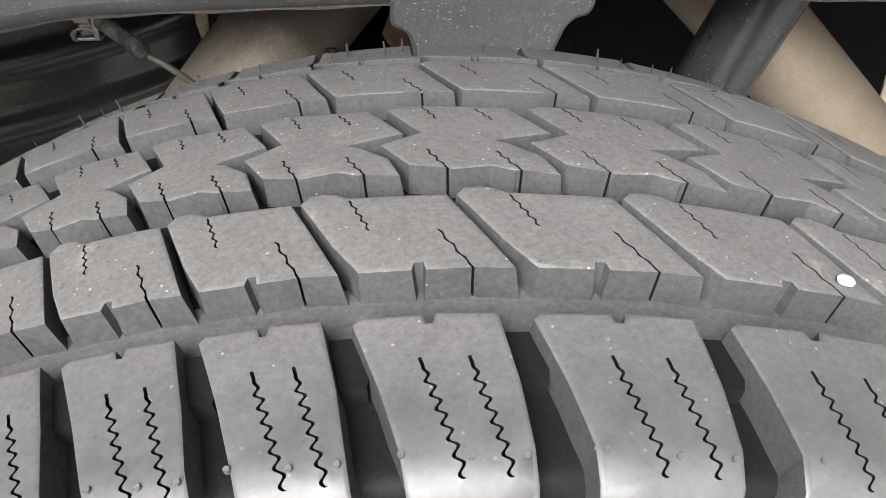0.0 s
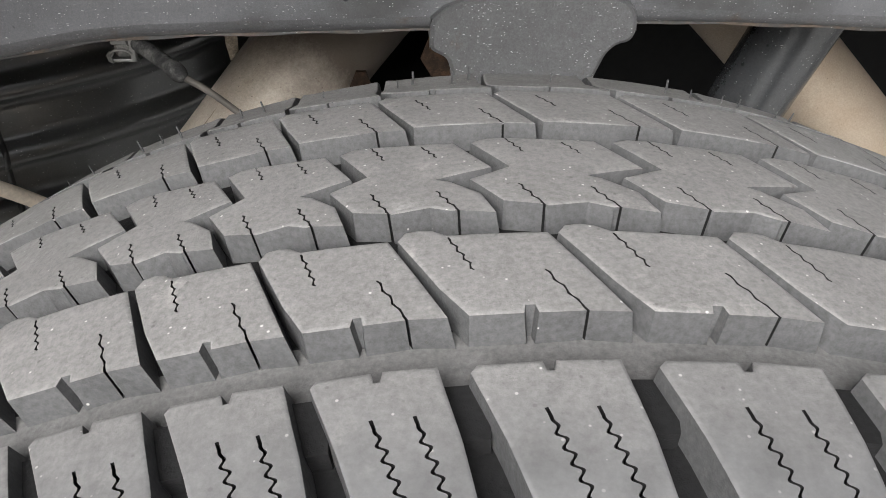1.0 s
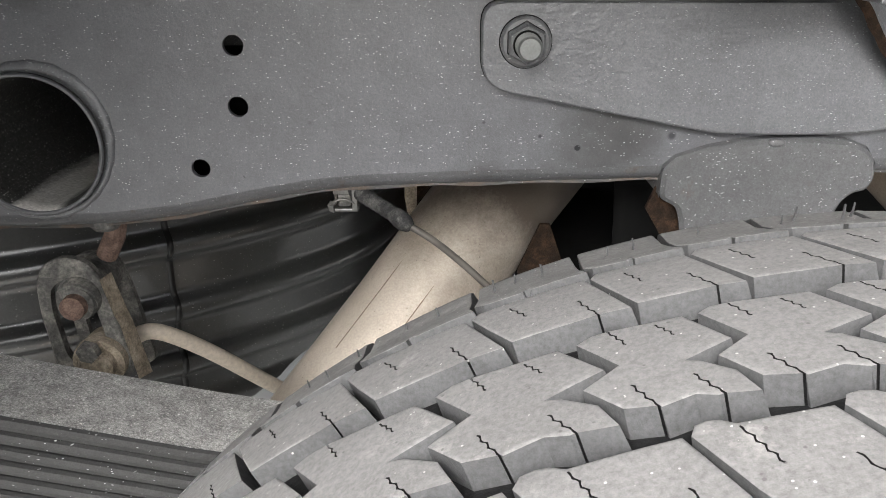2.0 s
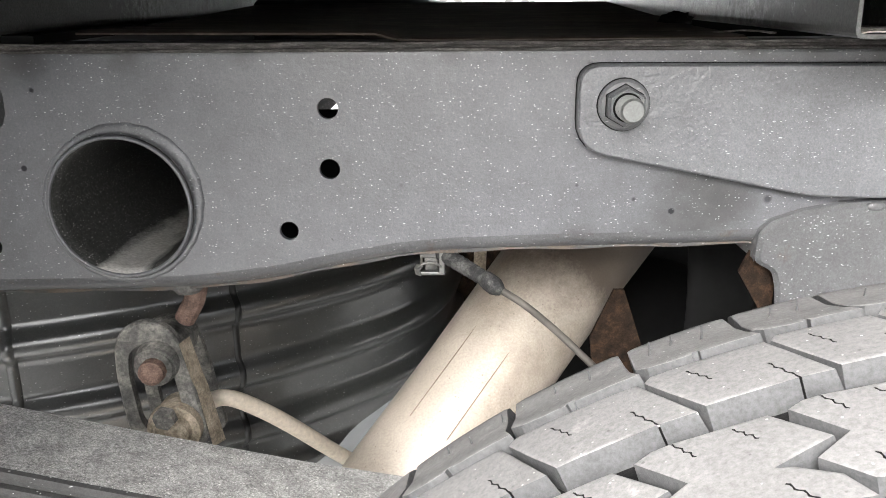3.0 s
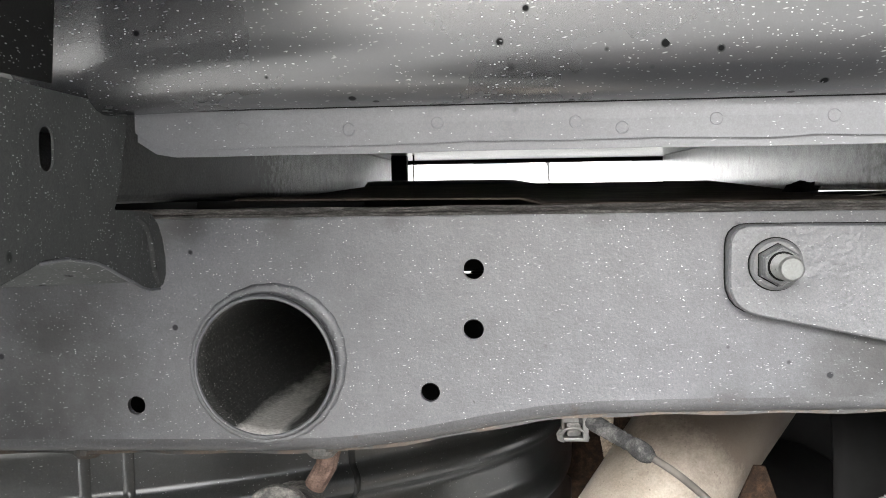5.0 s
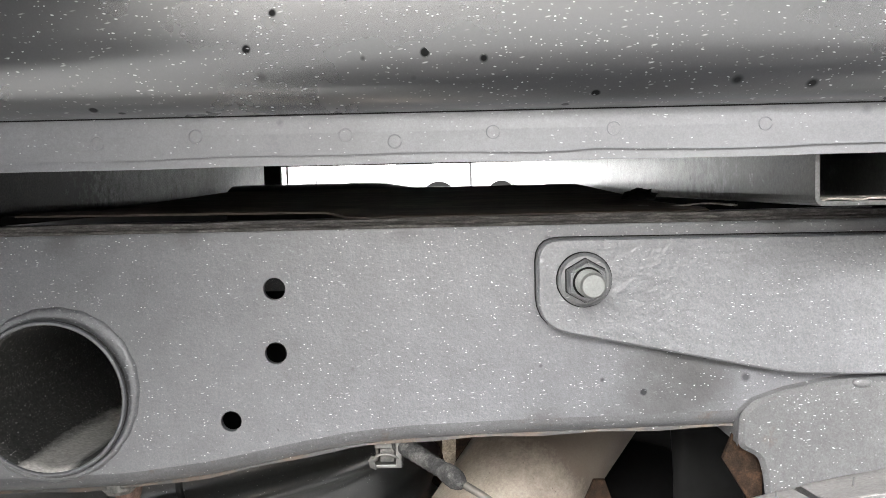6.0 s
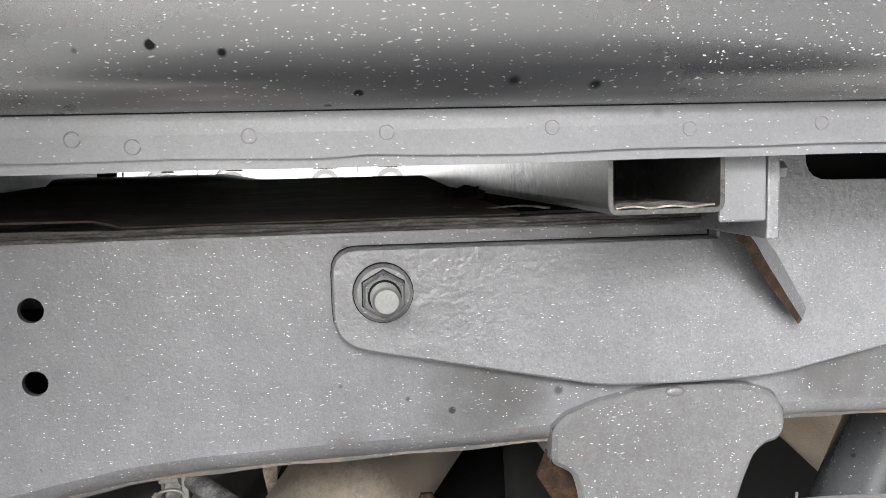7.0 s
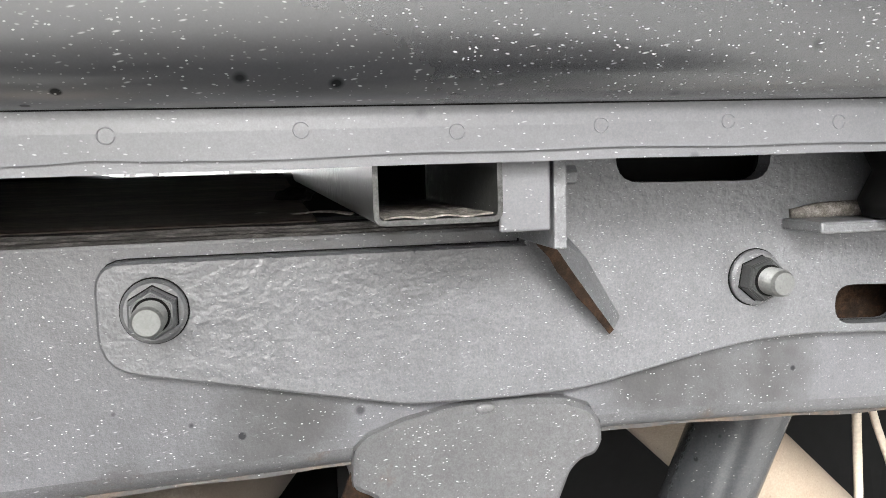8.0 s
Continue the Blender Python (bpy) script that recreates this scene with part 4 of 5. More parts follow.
# the pressed fold and the paler edge of the lip that wraps onto the rail
part("fold", tube_bm([on_plan(q, z, 0.0002) for q, z in ((0.302, 0.8375), (0.3192, 0.832), (0.327, 0.8225), (0.3301, 0.8136), (0.335, 0.804), (0.343, 0.7965))], [0.001, 0.0022, 0.0026, 0.0026, 0.0022, 0.001], 10, steps=4), LINER, lin, "pressed fold", smooth=True)
part("lip_edge", tube_bm([on_plan(q, z, 0.0006) for q, z in lower_edge[5:]], 0.0009, 8), RAIL, lin, "paler edge of the lip", smooth=True)


# ---- the tyre ----
X0, Z0, R0, MID = 0.0187, 0.3981, 0.3850, 137.0
GIRTH = 2 * math.pi * R0 * 1000
SHOULDER = []
lat, drop, d = 0.0, 0.0, 0.0
while d <= 175:
    SHOULDER.append((lat, drop))
    slope = math.atan(2 * 6.6e-4 * d) if d <= 112 else math.atan(2 * 6.6e-4 * 112) + min((d - 112) / 14, 1.2)
    lat += math.cos(slope)
    drop += math.sin(slope)
    d += 1.0


def tread(u, v, h):
    """A point of the tread: u round the tyre and v across it, h above the crown, all in millimetres."""
    if v < 57 and abs(u) < 175:
        u -= 0.085 * (u - 6) * min(57 - v, 52) / 38
    d = abs(v - MID)
    k = min(int(d), 173)
    t = d - k
    la = SHOULDER[k][0] * (1 - t) + SHOULDER[k + 1][0] * t
    dr = SHOULDER[k][1] * (1 - t) + SHOULDER[k + 1][1] * t
    slope = math.atan2(SHOULDER[k + 1][1] - SHOULDER[k][1], SHOULDER[k + 1][0] - SHOULDER[k][0])
    la += h * math.sin(slope)
    dr -= h * math.cos(slope)
    if v > 206:
        dr += min(v - 206, 30) * 0.2
    y = (MID + math.copysign(la, v - MID)) / 1000
    r = R0 - dr / 1000
    a = u / 1000 / R0
    return Vector((X0 + r * math.sin(a), y, Z0 + r * math.cos(a)))


PITCHES = [-315, -265, -215, -165, -122, -88, -52, -11, 33.5, 82, 131, 178]
SHOULDER_PITCHES = [-163, -131, -98.5, -66.4, -33, 6.4, 51.2, 99, 146]


def row_refs(base, shift):
    refs = [b + shift for b in base]
    rest = GIRTH - (refs[-1] - refs[0])
    m = round(rest / 45)
    return refs, [refs[-1] + rest * k / m for k in range(1, m)], rest / m


def zigzag(a, b, width, amp, waves):
    """Both sides of a wavy cut from a to b."""
    a, b = Vector(a), Vector(b)
    d = (b - a).normalized()
    n = Vector((-d.y, d.x))
    m = max(4, waves * (4 if amp < 0.6 else 8))
    left, right = [], []
    for k in range(m + 1):
        p = a.lerp(b, k / m)
        if amp >= 0.6:
            # a long smooth wave that starts straight
            off = amp * math.sin(math.pi * k / 4) * min(1.0, max(0.0, (k - 5) / 9))
            left.append(tuple(p + n * (off + width / 2)))
            right.append(tuple(p + n * (off - width / 2)))
            continue
        off = amp * (0, 1, 0, -1)[k % 4] * min(1.0, k / 5)
        off += amp * 0.35 * (0, 1, 0, -1)[(k + 1) % 4] * (0 if k in (0, m) else 1)
        # fine cuts close up between small round openings
        off *= 0.85
        half = width / 2 * (0.95 if k % 4 in (1, 3) else 0.62)
        left.append(tuple(p + n * (off + half)))
        right.append(tuple(p + n * (off - half)))
    return left, right


def block_bm(refs, k, outline, sipes, cuts, depth=9.4):
    """One tread block. outline in shares of the pitch and millimetres across; sipes are closed cuts, cuts run in from an edge of the outline."""
    def warp(f):
        i = k + f
        j = max(0, min(len(refs) - 2, math.floor(i)))
        return refs[j] + (refs[j + 1] - refs[j]) * (i - j)

    pts, ins, lows = [], [], []
    m = len(outline)
    for e in range(m):
        f, v = outline[e]
        p, q = Vector((warp(f), v)), Vector((warp(outline[(e + 1) % m][0]), outline[(e + 1) % m][1]))
        pts.append(tuple(p)), ins.append(0.4), lows.append(-0.9)
        here = sorted((c for c in cuts if c[0] == e), key=lambda c: c[1])
        for _, share, end, width, amp, waves in here:
            a = p.lerp(q, share)
            b = Vector((warp(end[0]), end[1]))
            left, right = zigzag(a, b, width, amp, waves)
            dirn = (q - p).normalized()
            if (Vector(left[0]) - Vector(right[0])).dot(dirn) > 0:
                left, right = right, left
            left[0] = tuple(a - dirn * width / 2)
            right[0] = tuple(a + dirn * width / 2)
            for c in left + right[::-1]:
                pts.append(c), ins.append(0.06), lows.append(0.0)
    # short edges, so that the block bends with the tyre
    fine, fin, flo = [], [], []
    for e in range(len(pts)):
        p, q = Vector(pts[e]), Vector(pts[(e + 1) % len(pts)])
        s = max(1, int((q - p).length / 7))
        for j in range(s):
            fine.append(tuple(p.lerp(q, j / s)))
            fin.append(ins[e] if j == 0 else max(ins[e], ins[(e + 1) % len(pts)]))
            flo.append(lows[e] if j == 0 else min(lows[e], lows[(e + 1) % len(pts)]))
    if area(fine) < 0:
        fine.reverse(), fin.reverse(), flo.reverse()
    ring = offset(fine, fin)
    soft_ring = offset(fine, [0.12 if f < 0.3 else 1.15 for f in fin])
    base = offset(fine, flo)
    holes = []
    for a, b, width, amp, waves in sipes:
        left, right = zigzag((warp(a[0]), a[1]), (warp(b[0]), b[1]), width, amp, waves)
        holes.append(left + right[::-1])
    us, vv = [p[0] for p in fine], [p[1] for p in fine]
    grid = []
    for gu in np.arange(min(us) + 4, max(us), 8):
        for gv in list(np.arange(min(vv) + 2.5, 40, 3.5)) + list(np.arange(max(40.0, min(vv) + 4), max(vv), 8)):
            if inside(ring, gu, gv) and min(math.dist((gu, gv), r) for r in ring) > 2 and all(min(math.dist((gu, gv), r) for r in hl) > 1.5 for hl in holes):
                grid.append((gu, gv))
    vs, tris, loops = flat_mesh(fine, holes, [ring, soft_ring], grid)
    drop = {i: (-0.34 if f >= 0.3 else 0.0) for i, f in zip(loops[0], fin)}
    drop.update({i: -0.08 for i, f in zip(loops[1 + len(holes)], fin) if f >= 0.3 and i not in drop})
    bm = bmesh.new()
    top = [bm.verts.new(tread(p.x, p.y, drop.get(i, 0.0))) for i, p in enumerate(vs)]
    for f in tris:
        try:
            fc = bm.faces.new([top[i] for i in f])
            fc.smooth = True
            fc.material_index = 0
        except ValueError:
            pass
    low = [bm.verts.new(tread(p[0], p[1], -depth)) for p in base]
    lp = loops[0]
    rimv = [bm.verts.new(top[i].co) for i in lp]
    for i in range(len(lp)):
        j = (i + 1) % len(lp)
        if lp[i] != lp[j]:
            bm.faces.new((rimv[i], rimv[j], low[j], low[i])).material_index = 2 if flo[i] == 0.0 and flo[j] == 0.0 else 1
    for h in range(len(holes)):
        lp = loops[1 + h]
        low = [bm.verts.new(tread(vs[i].x, vs[i].y, -5.0)) for i in lp]
        mouth = [bm.verts.new(top[i].co) for i in lp]
        for i in range(len(lp)):
            j = (i + 1) % len(lp)
            if lp[i] != lp[j]:
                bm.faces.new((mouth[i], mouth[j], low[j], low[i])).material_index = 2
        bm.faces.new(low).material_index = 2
    return bm


ROWS = {
    "outer_shoulder": (SHOULDER_PITCHES, 0, [(-0.58, -14), (0.125, -14), (0.12, 8), (0.10, 23), (0.07, 38.4), (0.0, 58.3), (-0.353, 58.5), (-0.372, 55.6), (-0.412, 55.6), (-0.43, 58.3), (-0.785, 58.0), (-0.825, 56.0), (-0.70, 38), (-0.614, 23), (-0.585, 8)],
                       [((-0.464, 45.5), (-0.275, 17.0), 0.85, 0.85, 8), ((-0.188, 45.5), (-0.015, 17.0), 0.85, 0.85, 8)], []),
    "outer_middle": (PITCHES, 8, [(-0.54, 73.5), (-0.235, 73.4), (-0.222, 76.2), (-0.165, 76.2), (-0.15, 73.4), (0.34, 73.3), (0.17, 89), (0.0, 104.5), (-0.63, 105.0), (-0.72, 107.5), (-0.80, 108.2), (-0.89, 107.6), (-0.94, 104.2), (-0.70, 84)],
                     [((-0.625, 103.6), (-0.485, 89.5), 0.7, 0.5, 4)], [(4, 0.52, (-0.07, 88.5), 0.7, 0.45, 3)]),
    "centre": (PITCHES, -3.5, [(-0.96, 120.6), (-0.70, 117.3), (-0.45, 119.0), (-0.30, 116.5), (-0.02, 114.8), (-0.10, 125.0), (-0.30, 132.4), (-0.405, 134.3), (0.0, 139.9), (-0.25, 157.2), (-1.01, 159.4), (-1.12, 157.0), (-0.88, 140.0), (-1.16, 133.2)],
               [((-0.49, 155.6), (-0.378, 147.7), 0.72, 0.5, 3)], [(0, 0.92, (-0.85, 129.0), 0.72, 0.5, 3), (3, 0.14, (-0.40, 127.0), 0.72, 0.5, 3), (9, 0.82, (-0.763, 149.0), 0.72, 0.5, 3)]),
    "inner_middle": (PITCHES, 0, [(-0.63, 172.5), (0.30, 171.0), (0.15, 186), (0.0, 201.5), (-0.88, 204.0), (-0.94, 201.0), (-0.785, 186)],
                     [((-0.62, 198.0), (-0.49, 186.8), 0.72, 0.5, 3)], [(0, 0.735, (-0.10, 185.2), 0.72, 0.5, 3)]),
    "inner_shoulder": (PITCHES, 0, [(-0.66, 213.5), (-0.50, 213.3), (-0.49, 216.2), (-0.44, 216.2), (-0.43, 213.3), (0.06, 212.5), (0.0, 222), (-0.03, 250), (-0.04, 288), (-0.93, 288), (-0.945, 250), (-0.955, 222), (-0.86, 217)], [], []),
}
tyre = thing("tyre", "dusty grey all-terrain truck tyre with deep siped tread blocks", "tyre", at=(X0, MID / 1000, GROUND_Z))
# casing under the blocks, with both sidewalls down to the beads
prof = [tread(0, v, -9.2) for v in range(-36, 311, 6)]
prof = [(p.y, p.z - Z0) for p in prof]
half = MID / 1000
side = [(0.147, 0.325), (0.150, 0.30), (0.147, 0.272), (0.135, 0.245), (0.12, 0.232)]
prof = [(half - s, r) for s, r in reversed(side)] + prof + [(half + s, r) for s, r in side]
rows = []
for k in range(145):
    a = 2 * math.pi * k / 144
    rows.append([(X0 + r * math.sin(a), y, Z0 + r * math.cos(a)) for y, r in prof])
casing = part("casing", sweep_bm(rows), GROOVE_SHADE, tyre, "grey dusty groove floor, other floors painted dark as shade, and dark sidewalls", smooth=True, second=DUSTY_GROOVE)
# dusty floor in the wide groove, shade colour in the others
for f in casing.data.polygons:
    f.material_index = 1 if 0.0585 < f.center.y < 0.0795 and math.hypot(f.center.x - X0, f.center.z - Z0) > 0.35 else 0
AXIS = Matrix.Translation((X0, 0, Z0))
OFF = Matrix.Translation(-tyre.location)
for row, (base, shift, outline, sipes, cuts) in ROWS.items():
    refs, more, pitch = row_refs(base, shift)
    for k in range(1, len(refs)):
        ext = refs + [refs[-1] + 45]
        part("tread_block", block_bm(ext, k, outline, sipes, cuts), RUBBER, tyre, second=WALL_RUBBER, third=GROOVE_SHADE)
    spare_refs = [-2 * pitch, -pitch, 0.0, pitch, 2 * pitch]
    shared = None
    for u in more + [refs[-1] + (GIRTH - (refs[-1] - refs[0]))]:
        if shared is None:
            ob = part("tread_block", block_bm(spare_refs, 2, outline, sipes, cuts), RUBBER, tyre, second=WALL_RUBBER, third=GROOVE_SHADE)
            shared = ob.data
        else:
            ob = new("tread_block", shared)
            ob.parent = tyre
            ob.matrix_parent_inverse = OFF
        ob.matrix_basis = AXIS @ Matrix.Rotation(u / 1000 / R0, 4, "Y") @ AXIS.inverted()

# raised bars in the open shoulder grooves, and moulding nubs along the shoulder
refs = SHOULDER_PITCHES
nub = None
for k in range(1, len(refs) - 1):
    w = lambda f: refs[k] + (refs[k + 1] - refs[k]) * f
    rows = []
    for v in (56.5, 50, 44.5, 42.0, 41.5):
        a = 0.175 - (58 - v) / 20 * 0.07 + 0.11
        lo = 0.02 + (58 - v) / 20 * 0.07
        hh = -4.6 if v > 41.8 else -9.0
        rows.append([tread(w(lo), v, -9.3), tread(w(lo), v, hh), tread(w((lo + a) / 2), v, hh), tread(w(a), v, hh), tread(w(a), v, -9.3)])
    part("groove_bar", sweep_bm(rows), GROOVE_SHADE, tyre)
    for f, v in ((-0.53, 22.0), (-0.2, 20.9), (0.055, 20.9)):
        p = tread(refs[k] + (refs[k + 1] - refs[k]) * f, v, 0)
        n = (tread(w(f), v, 1) - tread(w(f), v, 0)).normalized()
        if nub is None:
            ob = part("moulding_nub", tube_bm([(0, 0, -0.0006), (0, 0, 0.0007), (0, 0, 0.0006), (0, 0, 0.0001)], [0.0007, 0.0007, 0.0005, 0.0003], 10), RUBBER, tyre)
            nub = ob.data
        else:
            ob = new("moulding_nub", nub)
            ob.parent = tyre
            ob.matrix_parent_inverse = OFF
        ob.matrix_basis = Matrix.Translation(p) @ n.to_track_quat("Z", "Y").to_matrix().to_4x4()

# fine rubber hairs standing along the inner shoulder
rng = random.Random(4)
hair = None
for k in range(1, len(PITCHES) - 1):
    for f in (-0.82, -0.62, -0.32, -0.1):
        if rng.random() < 0.4:
            continue
        u = PITCHES[k] + (PITCHES[k] - PITCHES[k - 1]) * (f + rng.uniform(-0.05, 0.05))
        v = rng.uniform(232, 240)
        p = tread(u, v, -0.3)
        n = (tread(u, v - 6, 6) - tread(u, v, 0)).normalized() * 0.5 + Vector((rng.uniform(-0.12, 0.12), 0, 0.8))
        if hair is None:
            ob = part("rubber_hair", tube_bm([(0, 0, 0), (0.0002, 0, 0.003), (0, 0, 0.006)], [0.0005, 0.00045, 0.00035], 6), WALL_RUBBER, tyre)
            hair = ob.data
        else:
            ob = new("rubber_hair", hair)
            ob.parent = tyre
            ob.matrix_parent_inverse = OFF
        ob.matrix_basis = Matrix.Translation(p) @ n.normalized().to_track_quat("Z", "Y").to_matrix().to_4x4() @ Matrix.Scale(rng.uniform(0.6, 1.15), 4)

bm = bmesh.new()
bmesh.ops.create_icosphere(bm, subdivisions=3, radius=1)
for v in bm.verts:
    n = 1 + 0.12 * noise.noise(v.co * 1.5)
    v.co = Vector((v.co.x * 0.0028, v.co.y * 0.0022, v.co.z * 0.0011)) * n
stone = part("pebble", bm, STONE, smooth=True)
tagged(stone, "small flat white pebble lying on a tread block", "pebble")
stone.matrix_world = Matrix.Translation(tread(97.5, 79.0, 1.0)) @ Matrix.Rotation(0.25, 4, "Y") @ Matrix.Rotation(0.6, 4, "Z")

# ---- exhaust pipe, arching over the axle ----
ex = thing("exhaust_pipe", "wide tan heat-stained exhaust pipe arching over the axle", "exhaust pipe", at=(-0.2, 0.6, 0.5))
LOW, HIGH = Vector((-0.1808, 0.5987, 0.55)), Vector((-0.0375, 0.7351, 0.70))
d = HIGH - LOW
part("near_leg", tube_bm([LOW - d * 1.6, LOW - d * 0.6, LOW, LOW + d * 0.5, HIGH + Vector((0.003, 0, 0)), HIGH + d * 0.35 + Vector((0.004, 0, 0))], [0.0512, 0.0512, 0.0512, 0.0535, 0.0575, 0.058], 48, steps=6), PIPE, ex, "silver-tan pipe with brown heat stains", smooth=True)
part("far_leg", tube_bm([HIGH + d * 0.35, (0.1, 0.775, 0.775), (0.19, 0.765, 0.755), (0.26, 0.745, 0.697), (0.36, 0.74, 0.602), (0.43, 0.74, 0.535), (0.6, 0.74, 0.37)], 0.049, 40, steps=6), PIPE_TAN, ex, "dull tan pipe", smooth=True)
dn = d.normalized()
for ang, a, b in ((0.25, -0.25, 0.9), (0.95, -0.25, 0.95)):
    e1 = dn.cross(Vector((0, 1, 0))).normalized()
    e2 = e1.cross(dn).normalized()
    if e2.y > 0:
        e2 = -e2
    o = (e2 * math.cos(ang) + e1 * math.sin(ang)) * 0.0512
    part("seam", tube_bm([LOW + d * a + o, LOW + d * (a + b) / 2 + o, LOW + d * b + o], 0.00045, 8), SEAM, ex)
row = []
c = LOW + d * 0.62
for k in range(9):
    ang = -0.6 + 0.16 * k
    row.append(c + (e2 * math.cos(ang) + e1 * math.sin(ang)) * 0.0513)
part("crease", tube_bm(row, 0.0008, 8), SEAM, ex)

# ---- shock absorber and what hangs beyond it ----
sh = thing("shock_absorber", "glossy dark grey tubular shock absorber", "shock absorber", at=(0.25, 0.63, 0.5))
A, B = Vector((0.3231, 0.6151, 0.70)), Vector((0.2873, 0.626, 0.60))
d = A - B
part("body", tube_bm([A + d * 0.5, A, B, B - d * 1.6], 0.0345, 36), SHOCK, sh, smooth=True)
part("cap", tube_bm([A + d * 0.5, A + d * 0.55], [0.036, 0.03], 36), SHOCK, sh)
rods = thing("brake_lines", "two thin tan steel brake lines hanging beside the axle", "brake line", at=(0.53, 0.75, 0.5))
part("line", tube_bm([(0.52, 0.75, 0.66), (0.5225, 0.75, 0.593), (0.5265, 0.75, 0.53), (0.53, 0.75, 0.4)], 0.0045, 12), HOSE, rods, smooth=True)
part("line", tube_bm([(0.53, 0.752, 0.64), (0.5475, 0.752, 0.59), (0.562, 0.752, 0.555), (0.6, 0.752, 0.45)], 0.004, 12), HOSE, rods, smooth=True)
ax = thing("rear_axle", "black dirty rear axle tube with a differential housing", "axle", at=(0.02, 0.9, 0.4))
part("axle_tube", tube_bm([(0.0187, 0.30, 0.398), (0.0187, 1.6, 0.398)], 0.045, 28), DARK, ax, smooth=True)
bm = bmesh.new()
bmesh.ops.create_uvsphere(bm, u_segments=28, v_segments=16, radius=0.15)
for v in bm.verts:
    v.co = Vector((0.0187 + v.co.x, 0.95 + v.co.y * 0.9, 0.41 + v.co.z))
part("differential", bm, DARK, ax, smooth=True)
part("spring_seat", box_bm(-0.03, 0.08, 0.36, 0.45, 0.43, 0.53, 0.006), DARK, ax)
hang = thing("axle_bracket", "brown rusty steel bracket behind the rail", "bracket", at=(-0.03, 0.6, 0.6))
part("strap", plate_bm([(-0.085, 0.585), (-0.0665, 0.628), (-0.058, 0.628), (-0.038, 0.57), (-0.03, 0.54), (-0.08, 0.54)], [], face(0.62), 0.004), RUST, hang)
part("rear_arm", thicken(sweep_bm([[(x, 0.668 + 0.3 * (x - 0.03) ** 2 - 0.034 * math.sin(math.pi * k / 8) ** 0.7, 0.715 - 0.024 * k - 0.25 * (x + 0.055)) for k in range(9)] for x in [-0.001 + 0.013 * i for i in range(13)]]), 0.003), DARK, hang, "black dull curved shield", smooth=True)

# the dark panel is drawn wide so that bright ground stays hidden
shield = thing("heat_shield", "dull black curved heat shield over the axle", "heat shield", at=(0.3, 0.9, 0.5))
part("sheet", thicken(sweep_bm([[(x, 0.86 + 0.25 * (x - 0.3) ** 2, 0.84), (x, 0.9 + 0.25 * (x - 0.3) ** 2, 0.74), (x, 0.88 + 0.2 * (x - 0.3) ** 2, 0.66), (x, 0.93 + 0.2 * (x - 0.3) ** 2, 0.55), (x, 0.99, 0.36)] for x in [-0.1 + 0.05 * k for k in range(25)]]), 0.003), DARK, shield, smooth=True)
# extra sheet added to close a bright leak beside the pipe
part("side_blocker", thicken(sweep_bm([[(x, 0.95, 0.84), (x, 0.955, 0.7), (x, 0.96, 0.56), (x, 0.975, 0.44 + 0.3 * max(0, -0.17 - x))] for x in [-0.225 + 0.02 * k for k in range(9)]]), 0.003), RUST, shield, "brown sheet added to block the bright gap beside the pipe")

# ---- leaf spring, shackle and lines ----
leafs = thing("leaf_spring", "rough grey multi-leaf steel spring, crusted with grit", "leaf spring", at=(-0.3, 0.395, 0.5))
TOP = [(-0.9, 0.722), (-0.7, 0.670), (-0.52, 0.628), (-0.41, 0.6035), (-0.30, 0.5805), (-0.23, 0.5685), (-0.1, 0.552), (0.02, 0.545), (0.14, 0.552)]
LX = [-0.9 + 0.02 * k for k in range(53)]
for n in range(6):
    t0 = n * 0.0112 + (0.0 if n == 0 else 0.0005)
    t1 = t0 + (0.0098 if n == 0 else 0.0092)
    rows = []
    for x in LX:
        z = interp(x, TOP)
        y0, y1 = 0.3625 + (0.0012 if n else 0), 0.4305
        rows.append([(x, y0 + 0.003, z - t0), (x, y0 + 0.0008, z - t0 - 0.0012), (x, y0, z - (t0 + t1) / 2), (x, y0 + 0.0008, z - t1 + 0.0012), (x, y0 + 0.003, z - t1), (x, y1 - 0.002, z - t1), (x, y1, z - (t0 + t1) / 2), (x, y1 - 0.002, z - t0)])
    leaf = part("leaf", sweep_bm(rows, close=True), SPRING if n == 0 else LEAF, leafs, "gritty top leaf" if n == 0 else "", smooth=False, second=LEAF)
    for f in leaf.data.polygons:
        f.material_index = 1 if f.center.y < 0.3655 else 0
part("spacer", box_bm(-0.9, -0.2, 0.372, 0.42, 0.50, 0.51), DARK, leafs)

shk = thing("spring_shackle", "worn grey steel spring shackle with a rusty bolt", "shackle", at=(-0.41, 0.49, 0.56))
SX, SZ = -0.4125, 0.6215
ring_out = rounded([(SX - 0.022, SZ - 0.05), (SX - 0.026, SZ - 0.012), (SX - 0.0255, SZ + 0.012), (SX - 0.019, SZ + 0.026), (SX - 0.004, SZ + 0.0325), (SX + 0.012, SZ + 0.029), (SX + 0.0215, SZ + 0.016), (SX + 0.027, SZ - 0.01), (SX + 0.036, SZ - 0.06), (SX + 0.0, SZ - 0.075), (SX - 0.016, SZ - 0.07)], 0.006, 3)
opening = rounded([(SX - 0.0125, SZ - 0.045), (SX - 0.017, SZ - 0.008), (SX - 0.0155, SZ + 0.009), (SX - 0.002, SZ + 0.0175), (SX + 0.011, SZ + 0.011), (SX + 0.0145, SZ - 0.006), (SX + 0.0225, SZ - 0.055), (SX + 0.0, SZ - 0.062)], 0.006, 3)
part("front_plate", plate_bm(ring_out, [opening], face(0.4865), 0.007, 0.0012), SHACKLE, shk)
